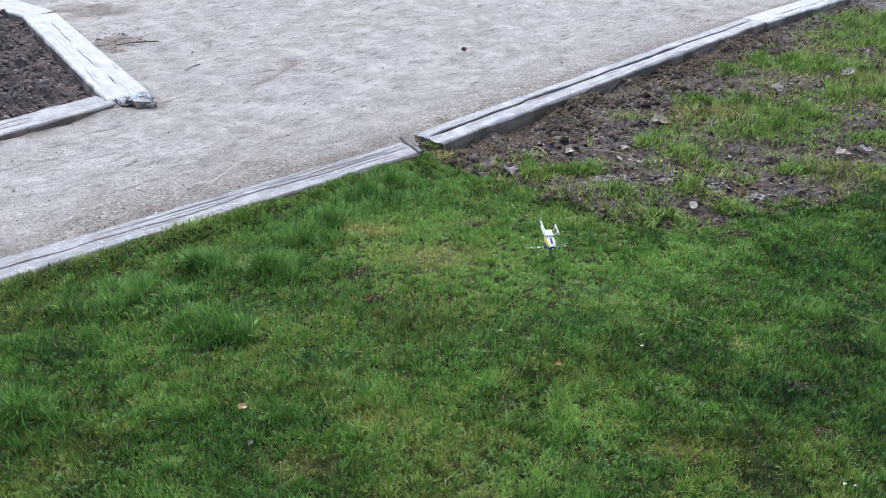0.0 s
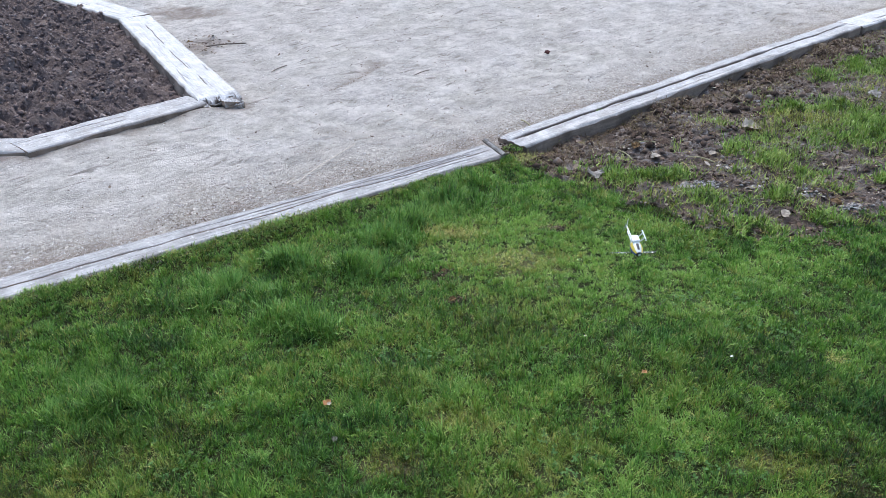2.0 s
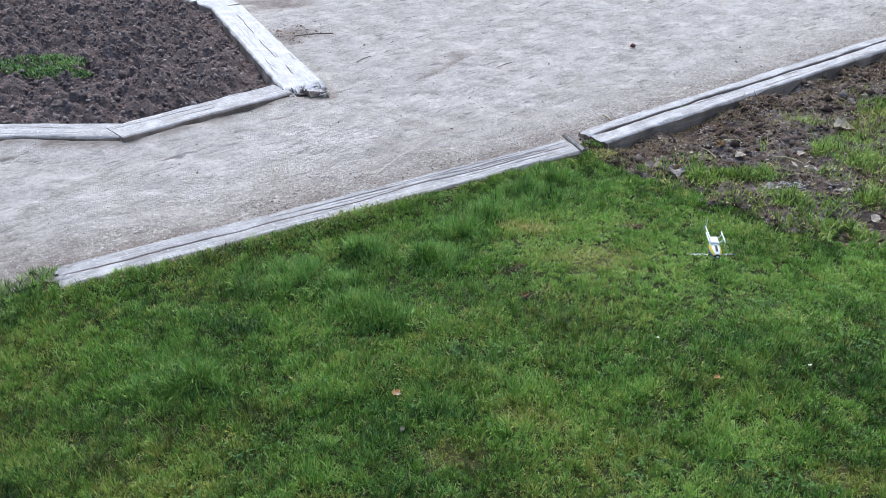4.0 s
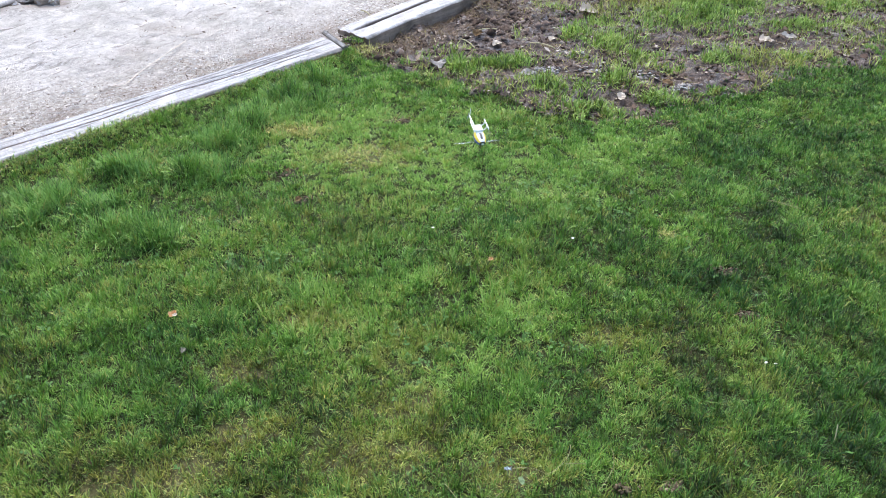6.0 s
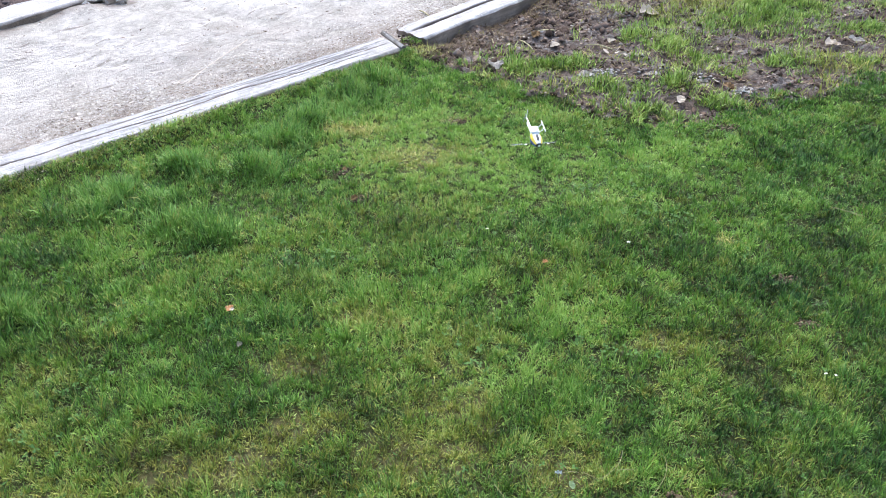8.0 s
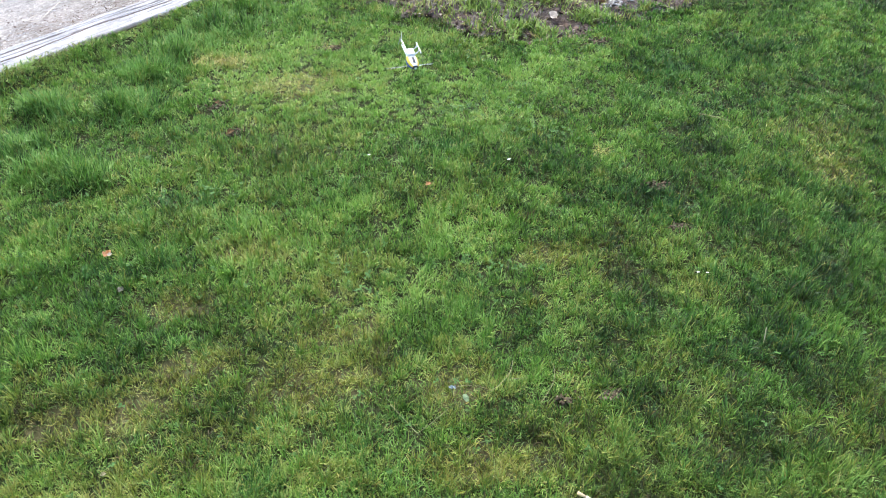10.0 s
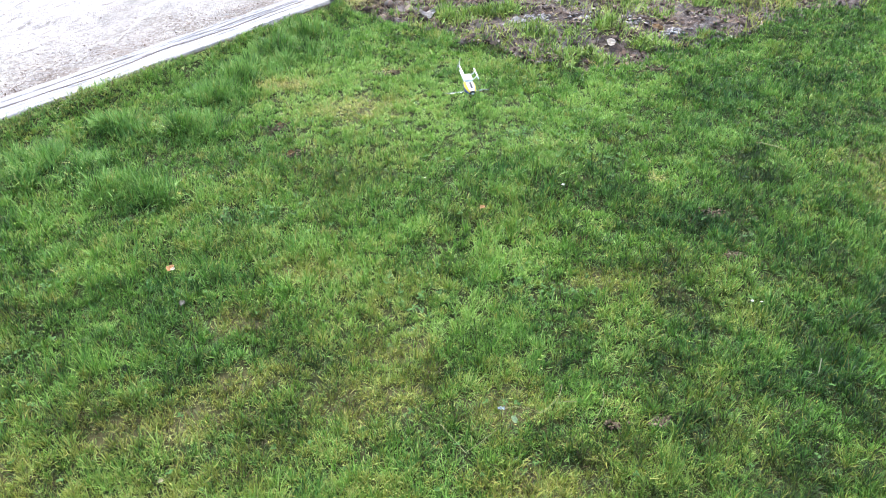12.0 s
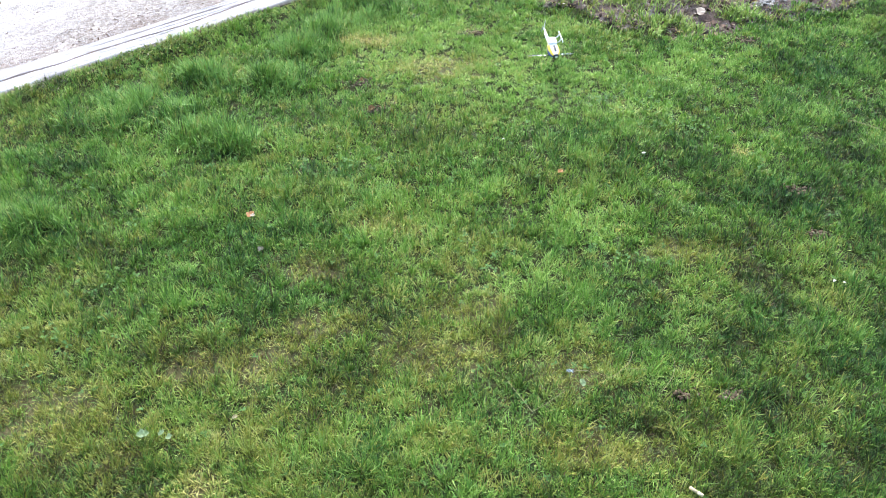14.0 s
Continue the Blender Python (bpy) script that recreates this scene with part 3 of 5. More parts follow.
tagged(ground_grid("gravel_path", -9.0, 7.0, -1.5, 13.0, 0.043, gravel_height, lambda x, y: (beside_kerb(x, y)[0] > np.where(x < -2.13, -0.05, -0.02)) & ~inside(x, y, BED), GRAVEL),
       "pale grey trodden gravel path with scuffs and stains", "path", kind="structure")
path_mesh = bpy.data.objects["gravel_path"].data
at = np.zeros(len(path_mesh.vertices) * 3, np.float32)
path_mesh.vertices.foreach_get("co", at)
at = at.reshape(-1, 3)
away = np.abs(beside_kerb(at[:, 0], at[:, 1])[0])
coarse = np.clip(1.2 - away / 0.55 + 1.3 * (fractal(at[:, 0], at[:, 1], 5, 201) - 0.5), 0, 1)
path_mesh.attributes.new("coarse", "FLOAT", "POINT").data.foreach_set("value", coarse.astype(np.float32))
# Earth trodden into gravel at bed and kerb; the groove's shade coloured in too.
rag = 1.6 * (fractal(at[:, 0], at[:, 1], 9, 211) - 0.5)
soil_and_shade = 0.75 * np.clip(1.15 - near_line(at[:, 0], at[:, 1], GROOVE) / 0.05 + rag, 0, 1)
for cx, cy, rx, ry, much in ((-3.09, 7.68, 0.40, 0.22, 0.9), (-2.45, 6.52, 0.24, 0.24, 0.7), (-1.05, 6.04, 0.10, 0.08, 0.7), (-1.13, 4.27, 0.12, 0.08, 0.4), (-1.05, 4.58, 0.2, 0.07, 0.4), (-2.2, 2.75, 0.2, 0.2, 0.8)):
    soil_and_shade = np.maximum(soil_and_shade, much * np.clip(1.4 - np.hypot((at[:, 0] - cx) / rx, (at[:, 1] - cy) / ry) + rag, 0, 1))
soil_and_shade = np.maximum(soil_and_shade, 0.8 * np.clip(1.2 - near_line(at[:, 0], at[:, 1], [(-5.2, 3.84), (-2.62, 4.07), (-1.93, 4.93), (-1.72, 5.0), (-1.95, 5.4)]) / 0.06 + rag, 0, 1))
soil_and_shade = np.maximum(soil_and_shade, 0.7 * np.clip(1.3 - (away - 0.10) / 0.115 + 2 * rag, 0, 1))
path_mesh.attributes.new("soil_and_shade", "FLOAT", "POINT").data.foreach_set("value", soil_and_shade.astype(np.float32))
tagged(ground_grid("lawn", -4.0, 6.5, -1.0, 9.5, 0.04, lawn_height, lambda x, y: (beside_kerb(x, y)[0] < 0.05) & (earth(x, y) < 0.5), LAWN_SOIL),
       "thatchy earth under a mown lawn", "lawn", kind="structure")
lawn_mesh = bpy.data.objects["lawn"].data
at = np.zeros(len(lawn_mesh.vertices) * 3, np.float32)
lawn_mesh.vertices.foreach_get("co", at)
at = at.reshape(-1, 3)
lawn_mesh.attributes.new("thatch", "FLOAT", "POINT").data.foreach_set("value", (0.4 * patch(at[:, 0], at[:, 1], DRY, 0.8, 8)).astype(np.float32))
outer = np.maximum((np.abs(at[:, 0]) - 0.70 - 0.66 * np.maximum(at[:, 1], 0)) / 0.35, (0.85 - at[:, 1]) / 0.3)
lawn_mesh.attributes.new("grown", "FLOAT", "POINT").data.foreach_set("value", np.clip(outer, 0, 1).astype(np.float32))
tagged(ground_grid("bare_earth", -1.0, 6.4, 3.0, 9.4, 0.028, lambda x, y: lawn_height(x, y) + 0.002, lambda x, y: (beside_kerb(x, y)[0] < 0.05) & (inside(x, y, EARTH) | (earth(x, y) > 0.3)), MUD),
       "damp trampled bare earth with dried crust beside the kerb", "earth", kind="structure")
tagged(ground_grid("flower_bed_soil", -7.6, -1.8, 4.0, 8.8, 0.021, bed_height, lambda x, y: inside(x, y, BED), BED_SOIL),
       "dark crumbly dug soil in a timber-edged bed", "soil", kind="structure")


# ---- sleepers ----
def sleeper(name, label, start, end, width, depth, top, cracks, material, seed, worn=(0.0, 0.0), shade_name="kerb sleepers", halves=0.0):
    """A weathered timber baulk from start to end. cracks: place across, wobble, half width, depth, from and to along its length (0 to 1)."""
    a, b = Vector((*start, 0)), Vector((*end, 0))
    length = (b - a).length
    stations, across = max(12, int(length / 0.022)), 84
    u = np.linspace(0, 1, stations)
    w = np.linspace(-0.5, 0.5, across)
    gu, gw = np.meshgrid(u, w, indexing="ij")
    along = gu * length
    half = width / 2 * (1 + 0.05 * (fractal(along, np.sign(gw) * 5, 2.3, seed) - 0.5) + 0.11 * (fractal(along, np.sign(gw) * 7, 10, seed, 4) - 0.5))
    y = gw * 2 * half
    z = 0.0022 * (fractal(along * 1.2, y * 90, 1, seed + 1, 2) - 0.5) + 0.008 * (fractal(along, y, 1.5, seed + 2, 2) - 0.5) + 0.005 * (fractal(along, y * 3, 9, seed + 4, 3) - 0.5)
    edge = half - np.abs(y)
    round_off = 0.004 + 0.018 * fractal(along, np.sign(y) * 3, 5, seed + 3)
    z = z - round_off * np.clip(1 - edge / (round_off * 1.3), 0, 1) ** 2
    rot_and_dark = 0.6 * np.clip(1 - edge / 0.022, 0, 1) * np.clip(fractal(along, np.sign(y) * 9, 7, seed + 23, 4) * 4 - 1.6, 0, 1)
    for c0, wobble, hw, deep, f, t in cracks:
        line = c0 * width + wobble * (fractal(along, 0 * along + c0 * 31, 3, seed + 5, 3) - 0.5)
        line = line + 0.007 * (fractal(along, 0 * along + c0 * 17, 15, seed + 21, 3) - 0.5)
        ends = np.clip((gu - f) / 0.04, 0, 1) * np.clip((t - gu) / 0.04, 0, 1)
        if deep < 0.03:
            ends = ends * np.clip(fractal(along, 0 * along + c0 * 11, 4, seed + 8, 2) * 5.0 - 2.15, 0, 1)
        hw2 = hw * (0.45 + 0.9 * fractal(along, 0 * along, 6, seed + 6))
        z = z - 0.55 * deep * ends * np.exp(-(((y - line) / hw2) ** 2))
        # The insides of cracks are coloured dark brown, wider in the deep ones.
        inner = np.maximum(hw2 * (1.6 if deep > 0.03 else 0.9), 0.0024)
        rot_and_dark = np.maximum(rot_and_dark, min(0.9, 0.22 + deep * 16) * ends * np.exp(-(((y - line) / inner) ** 4)))
    x = along.copy()
    for side, amount in enumerate(worn):
        far = along if side == 0 else length - along
        chew = amount * np.clip(1 - far / 0.12, 0, 1) ** 2 * (1.7 * fractal(y, 0 * y, 38, seed + 9, 3) - 0.2)
        pits = np.clip(fractal(along, y, 26, seed + 15, 2) * 5 - 2.9, 0, 1) * np.clip(1 - far / 0.14, 0, 1)
        z = z - np.maximum(chew, 0) * 0.4 - 0.4 * amount * pits
        rot_and_dark = np.maximum(rot_and_dark, np.clip(pits * 1.5 + np.clip(1.1 - far / 0.025, 0, 1) * np.clip(fractal(along, y, 34, seed + 19, 2) * 3 - 1.1, 0, 1), 0, 1) * min(0.75, amount * 18))
        x = x + (1 if side == 0 else -1) * amount * 1.3 * np.clip(1 - far / 0.1, 0, 1) * np.round(4 * fractal(y, 0 * y + 2, 26, seed + 11, 3)) / 4
    rows = []
    for k in range(stations):
        s = 0.004 * (fractal(np.array([along[k, 0]]), np.array([0.0]), 14, seed + 13)[0] - 0.5)
        left = [(x[k, 0], y[k, 0] - 0.003 + s, -depth), (x[k, 0], y[k, 0] - 0.002 - s, -depth * 0.55)]
        right = [(x[k, -1], y[k, -1] + 0.002 + s, -depth * 0.55), (x[k, -1], y[k, -1] + 0.003 - s, -depth)]
        rows.append(left + [(x[k, i], y[k, i], z[k, i]) for i in range(across)] + right)
    dark_share = np.concatenate([np.repeat(rot_and_dark[:, :1], 2, 1), rot_and_dark, np.repeat(rot_and_dark[:, -1:], 2, 1)], 1)
    if halves:
        cut = 2 + int((halves + 0.5) * across)
        ob = new(name)
        for piece, shades, tag in (([r[:cut + 1] for r in rows], dark_share[:, :cut + 1], "narrow bleached half of a split sleeper"), ([r[cut:] for r in rows], dark_share[:, cut:], "broad bleached half of a split sleeper")):
            tagged(beam("split_half", piece, shades, material, ob), tag)
    else:
        ob = beam(name, rows, dark_share, material)
    ob.location = (*start, top)
    ob.rotation_euler.z = math.atan2(end[1] - start[1], end[0] - start[0])
    return tagged(ob, label, "timber edging", shade_name)


def beam(name, rows, dark_share, material, parent=None):
    """A closed baulk from its cross-sections, with how dark each point is at rotten ends, edges and cracks."""
    stations, m = len(rows), len(rows[0])
    verts = [p for row in rows for p in row]
    faces = [(k * m + i, (k + 1) * m + i, (k + 1) * m + i + 1, k * m + i + 1) for k in range(stations - 1) for i in range(m - 1)]
    faces += [(k * m + m - 1, (k + 1) * m + m - 1, (k + 1) * m, k * m) for k in range(stations - 1)]
    faces += [tuple(range(m)), tuple(reversed(range((stations - 1) * m, stations * m)))]
    ob = mesh_object(name, verts, faces, material, parent=parent)
    ob.data.attributes.new("rot_and_dark", "FLOAT", "POINT").data.foreach_set("value", np.asarray(dark_share).ravel().astype(np.float32))
    return ob


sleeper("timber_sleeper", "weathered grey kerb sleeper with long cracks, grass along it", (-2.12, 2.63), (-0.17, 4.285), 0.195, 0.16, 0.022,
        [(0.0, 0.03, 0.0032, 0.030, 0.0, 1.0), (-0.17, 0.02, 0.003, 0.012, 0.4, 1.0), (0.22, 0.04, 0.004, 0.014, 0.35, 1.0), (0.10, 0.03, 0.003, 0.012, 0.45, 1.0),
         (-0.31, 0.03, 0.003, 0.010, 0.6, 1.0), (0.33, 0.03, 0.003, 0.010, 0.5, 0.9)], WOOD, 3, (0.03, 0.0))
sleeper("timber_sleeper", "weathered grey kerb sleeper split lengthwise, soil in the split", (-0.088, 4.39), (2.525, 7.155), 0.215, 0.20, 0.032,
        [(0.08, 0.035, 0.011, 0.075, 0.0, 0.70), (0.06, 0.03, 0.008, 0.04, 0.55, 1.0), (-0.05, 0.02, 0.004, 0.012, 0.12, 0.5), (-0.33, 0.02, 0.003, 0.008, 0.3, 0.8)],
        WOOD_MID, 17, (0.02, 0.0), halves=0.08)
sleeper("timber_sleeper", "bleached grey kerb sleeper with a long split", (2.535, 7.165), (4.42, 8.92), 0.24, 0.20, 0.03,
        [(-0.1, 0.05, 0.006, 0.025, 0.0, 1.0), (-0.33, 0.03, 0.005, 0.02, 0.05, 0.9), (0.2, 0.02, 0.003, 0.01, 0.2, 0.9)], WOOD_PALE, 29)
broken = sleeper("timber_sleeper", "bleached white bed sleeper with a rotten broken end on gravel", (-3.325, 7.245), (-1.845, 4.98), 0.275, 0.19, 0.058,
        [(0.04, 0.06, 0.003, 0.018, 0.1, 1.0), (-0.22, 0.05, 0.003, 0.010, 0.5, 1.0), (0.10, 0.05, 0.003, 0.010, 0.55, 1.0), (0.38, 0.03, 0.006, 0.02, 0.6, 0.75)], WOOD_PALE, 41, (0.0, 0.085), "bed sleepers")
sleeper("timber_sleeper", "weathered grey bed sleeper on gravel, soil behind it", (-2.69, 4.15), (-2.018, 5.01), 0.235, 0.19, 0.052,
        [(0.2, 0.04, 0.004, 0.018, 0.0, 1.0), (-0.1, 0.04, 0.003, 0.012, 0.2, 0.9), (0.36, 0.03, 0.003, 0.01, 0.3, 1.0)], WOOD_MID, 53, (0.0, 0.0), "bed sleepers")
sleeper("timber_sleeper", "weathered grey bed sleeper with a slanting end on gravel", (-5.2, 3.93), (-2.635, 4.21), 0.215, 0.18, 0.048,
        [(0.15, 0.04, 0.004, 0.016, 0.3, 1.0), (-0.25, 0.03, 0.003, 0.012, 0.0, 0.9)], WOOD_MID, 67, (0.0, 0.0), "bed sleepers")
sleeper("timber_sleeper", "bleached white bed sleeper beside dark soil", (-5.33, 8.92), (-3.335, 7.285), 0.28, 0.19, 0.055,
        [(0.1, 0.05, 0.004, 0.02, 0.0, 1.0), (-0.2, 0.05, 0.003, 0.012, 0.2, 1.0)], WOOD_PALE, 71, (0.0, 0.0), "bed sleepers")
# Splintered chunks at the rotten end, still fast to it.
for k, (px, py, pz, lx, ly, lz, m) in enumerate(((2.675, -0.10, -0.070, 0.07, 0.06, 0.07, WOOD_MID), (2.665, -0.025, -0.095, 0.06, 0.09, 0.05, WOOD_DARK),
                                                 (2.68, 0.075, -0.066, 0.10, 0.11, 0.08, WOOD_MID), (2.715, 0.10, -0.058, 0.09, 0.05, 0.05, WOOD_PALE))):
    bm = bmesh.new()
    bmesh.ops.create_cube(bm, size=1)
    bmesh.ops.subdivide_edges(bm, edges=list(bm.edges), cuts=3, use_grid_fill=True)
    for v in bm.verts:
        jag = noise.noise_vector(v.co * 2.6 + Vector((k * 5.0, 0, 0))) * 0.34 + noise.noise_vector(v.co * 7 + Vector((0, k * 3.0, 0))) * 0.16
        v.co = Vector(((v.co.x + jag.x) * lx + px, (v.co.y + jag.y) * ly + py, (v.co.z + jag.z) * lz + pz))
    part("splinter", bm, m, broken, "rotten splintered end piece")
# The batten that lies over the joint of two kerb sleepers.
sleeper("wooden_batten", "short grey wooden batten across the end of a sleeper", (-0.222, 4.415), (-0.11, 4.195), 0.026, 0.015, 0.037,
        [(0.1, 0.2, 0.004, 0.006, 0.0, 1.0)], WOOD_DARK, 83, (0.006, 0.006), "")["category"] = "batten"


# ---- grass ----
def lawn_places(count, y0, y1, spread, wedge=False):
    """Random roots on the lawn in a band across the plan, or in a strip along the band's left end."""
    y = RNG.uniform(y0, y1, count)
    x = -(spread + 0.66 * y + RNG.uniform(0, 0.55, count)) if wedge else RNG.uniform(-1, 1, count) * (spread + 0.66 * y)
    side, which = beside_kerb(x, y)
    good = side < np.where(which == 0, 0.02 - 0.12 * RNG.uniform(0, 1, count), -0.085)
    return x[good], y[good]


def turf(name, per_area, each, y0, y1, width, spread=0.62, wedge=False):
    """Mown lawn as small tufts: blades that lean out from each tuft's middle and share its tone."""
    cx, cy = lawn_places(int((0.55 if wedge else 2 * spread + 0.66 * (y0 + y1)) * (y1 - y0) * per_area), y0, y1, spread, wedge)
    dryness = patch(cx, cy, DRY, 0.8, 8)
    fringe = (earth(cx, cy - 0.22 * RNG.uniform(0, 1, len(cx)) ** 1.5) < 0.5) & (fractal(cx, cy, 9, 143, 2) > 0.47)
    good = ((earth(cx, cy) < 0.5) | fringe) & (RNG.uniform(0, 1, len(cx)) > 0.97 * patch(cx, cy, BARE)) & (RNG.uniform(0, 1, len(cx)) > 0.12 * dryness**2)
    cx, cy, dryness = cx[good], cy[good], dryness[good]
    m = len(cx)
    # Shade below the tufts comes in here as lush colour.
    lush, pale, olive = np.maximum(patch(cx, cy, LUSH, 0.7), patch(cx, cy, DEEP_AND_SHADE, 0.8, 19)), patch(cx, cy, PALE, 0.8, 77), patch(cx, cy, OLIVE, 0.9, 15)
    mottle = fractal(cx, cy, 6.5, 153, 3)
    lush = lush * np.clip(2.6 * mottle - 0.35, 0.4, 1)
    tall = (0.55 + 0.9 * fractal(cx, cy, 8, 111, 3)) * np.exp(RNG.normal(0, 0.22, m)) * (1 + 0.05 * lush) * (1 - 0.2 * dryness - 0.1 * pale)
    field = np.clip(fractal(cx, cy, 2.6, 131, 4) * 2.8 - 1.0 + 0.4 * np.clip(2.1 - cy, 0, 1) - 0.5 * np.clip(cx - 0.35, 0, 1), 0, 1)
    yellow = RNG.uniform(0, 1, m) < 0.05 + (0.22 + 0.22 * np.clip((2.2 - cy) / 0.6, 0, 1)) * field + 0.5 * olive + 0.3 * dryness
    dry = np.where(yellow, RNG.uniform(0.25, 0.7, m), 0.10 * field + 0.45 * dryness * RNG.uniform(0, 1, m)) * (1 - 0.65 * lush)
    cool = np.clip(fractal(cx, cy, 7, 121, 3) * 3.4 - 1.35, 0, 1) * (1 - 0.7 * pale) * (1 - 0.7 * olive)
    blue = np.clip(np.maximum(lush, 0.6 * cool), 0, 1) * RNG.uniform(0.2, 1.0, m) * np.where(yellow, 0.4, 1)
    # Near-to-far light is put into the tone; it also drops towards the right.
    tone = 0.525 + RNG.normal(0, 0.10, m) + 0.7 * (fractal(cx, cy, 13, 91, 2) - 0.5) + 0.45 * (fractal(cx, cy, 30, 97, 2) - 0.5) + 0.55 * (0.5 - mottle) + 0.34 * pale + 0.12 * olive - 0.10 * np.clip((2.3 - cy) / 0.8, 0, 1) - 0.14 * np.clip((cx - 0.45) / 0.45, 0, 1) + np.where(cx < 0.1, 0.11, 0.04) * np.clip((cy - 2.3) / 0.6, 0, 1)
    reach = RNG.uniform(0.006, 0.017, m) * np.sqrt(tall)
    count = np.maximum(4, each * RNG.uniform(0.5, 1.5, m)).astype(int)
    k = np.repeat(np.arange(m), count)
    n = len(k)
    around, out = RNG.uniform(0, 2 * np.pi, n), np.abs(RNG.normal(0, 1, n))
    x, y = cx[k] + out * reach[k] * np.cos(around), cy[k] + out * reach[k] * np.sin(around)
    side, which = beside_kerb(x, y)
    good = side < np.where(which == 0, 0.02, -0.085 - 0.055 * np.clip(fractal(x, y, 5, 147, 3) * 2.4 - 0.7, 0, 1))
    x, y, k, around, out = x[good], y[good], k[good], around[good], out[good]
    n = len(k)
    length = RNG.uniform(0.017, 0.037, n) * tall[k] * np.clip(1.0 - 0.3 * (y - 2.2), 0.75, 1) * np.clip(1.15 - 0.22 * out, 0.5, 1.2)
    dead = RNG.uniform(0, 1, n) < 0.035 + 0.25 * dryness[k] + 0.06 * field[k]
    dry_blade = np.where(dead, RNG.uniform(0.6, 1.0, n), np.clip(dry[k] + RNG.normal(0, 0.08, n), 0, 1))
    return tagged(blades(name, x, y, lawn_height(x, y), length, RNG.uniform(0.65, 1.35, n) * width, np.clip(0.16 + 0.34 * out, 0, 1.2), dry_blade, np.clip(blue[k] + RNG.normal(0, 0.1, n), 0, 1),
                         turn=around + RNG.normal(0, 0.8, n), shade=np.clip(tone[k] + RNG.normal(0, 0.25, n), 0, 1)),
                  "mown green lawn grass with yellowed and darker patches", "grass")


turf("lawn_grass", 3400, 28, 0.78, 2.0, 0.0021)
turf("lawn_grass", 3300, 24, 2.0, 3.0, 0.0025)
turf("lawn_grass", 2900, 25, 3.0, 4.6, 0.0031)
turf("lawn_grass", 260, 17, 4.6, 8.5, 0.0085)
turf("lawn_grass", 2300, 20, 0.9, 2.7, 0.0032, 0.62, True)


# Short flat thatch between the upright blades.
x, y = lawn_places(115000, 0.8, 4.4, 0.5)
good = (earth(x, y) < 0.5) & (RNG.uniform(0, 1, len(x)) > patch(x, y, BARE))
x, y = x[good], y[good]
n = len(x)
tagged(blades("lawn_thatch", x, y, lawn_height(x, y) + 0.001, RNG.uniform(0.014, 0.030, n), RNG.uniform(0.0022, 0.0036, n) * np.clip(y / 2.2, 1, 1.8), 1.15, np.where(RNG.uniform(0, 1, n) < 0.10, 0.7, 0.15), RNG.uniform(0.2, 0.8, n),
              shade=np.clip(RNG.normal(0.28, 0.14, n), 0, 1)),
       "short matted thatch and moss between the grass blades", "grass")


# Coarser grass on the rest of the lawn, behind and beside.
y = RNG.uniform(-1.0, 7.5, 100000)
x = RNG.uniform(-4.0, 6.4, 100000)
good = (beside_kerb(x, y)[0] < -0.1) & (np.abs(x) > 0.58 + 0.66 * np.maximum(y, 0)) | (y < 0.78) & (beside_kerb(x, y)[0] < -0.1)
good &= RNG.uniform(0, 1, len(x)) < np.clip(np.minimum(np.minimum(x + 4.0, 6.4 - x), np.minimum(y + 1.0, 7.5 - y)) / 0.9, 0.04, 1)
good &= ~((x < 0) & (np.abs(x) < 1.15 + 0.66 * y) & (y > 0.9) & (y < 2.7))
x, y = x[good], y[good]
n = len(x)
tagged(blades("lawn_grass", x, y, lawn_height(x, y), RNG.uniform(0.03, 0.055, n), RNG.uniform(0.011, 0.018, n), 0.9, 0.5 * RNG.uniform(0, 1, n) * fractal(x, y, 2.6, 131, 4), 0.5 * RNG.uniform(0, 1, n)),
       "mown green lawn grass with yellowed and darker patches", "grass")


def tufted(name, label, spots, per_area, length, width, lush, dry, seed, lean=0.4, loose=0.6, tone=0.6):
    """Clumps of longer grass that thin out from the middle of each spot."""
    xs, ys = [], []
    for cx, cy, rx, ry in spots:
        n = int(per_area * rx * ry * 4)
        xs.append(RNG.normal(cx, rx * loose, n))
        ys.append(RNG.normal(cy, ry * loose, n))
    x, y = np.concatenate(xs), np.concatenate(ys)
    side, _ = beside_kerb(x, y)
    clump = fractal(x, y, 14, seed, 2)
    good = (side < -0.1) & (RNG.uniform(0, 1, len(x)) < np.clip(3.2 * clump - 1.05, 0.02, 1))
    x, y, clump = x[good], y[good], clump[good]
    n = len(x)
    inner = patch(x, y, spots, 0.9)
    size = RNG.uniform(*length, n) * (0.5 + 0.5 * inner) * (0.5 + 0.8 * clump)
    comb = 2 * np.pi * fractal(x, y, 9, seed + 3, 2) * 2
    return tagged(blades(name, x, y, lawn_height(x, y), size, RNG.uniform(0.7, 1.3, n) * width, lean, np.where(RNG.uniform(0, 1, n) < 0.08, 0.9, dry) * RNG.uniform(0.2, 1, n),
                         np.full(n, lush) * RNG.uniform(0.4, 1, n), comb, tone), label, "grass")


tufted("tall_grass", "long lush dark green grass in clumps on the lawn", TUFTS, 40000, (0.05, 0.098), 0.0033, 0.50, 0.05, 151, 0.42, 0.62, 0.66)
tufted("sparse_grass", "yellowish green grass tufts on bare earth", EARTH_TUFTS, 24000, (0.04, 0.085), 0.0055, 0.12, 0.34, 161, 0.5, 0.7)
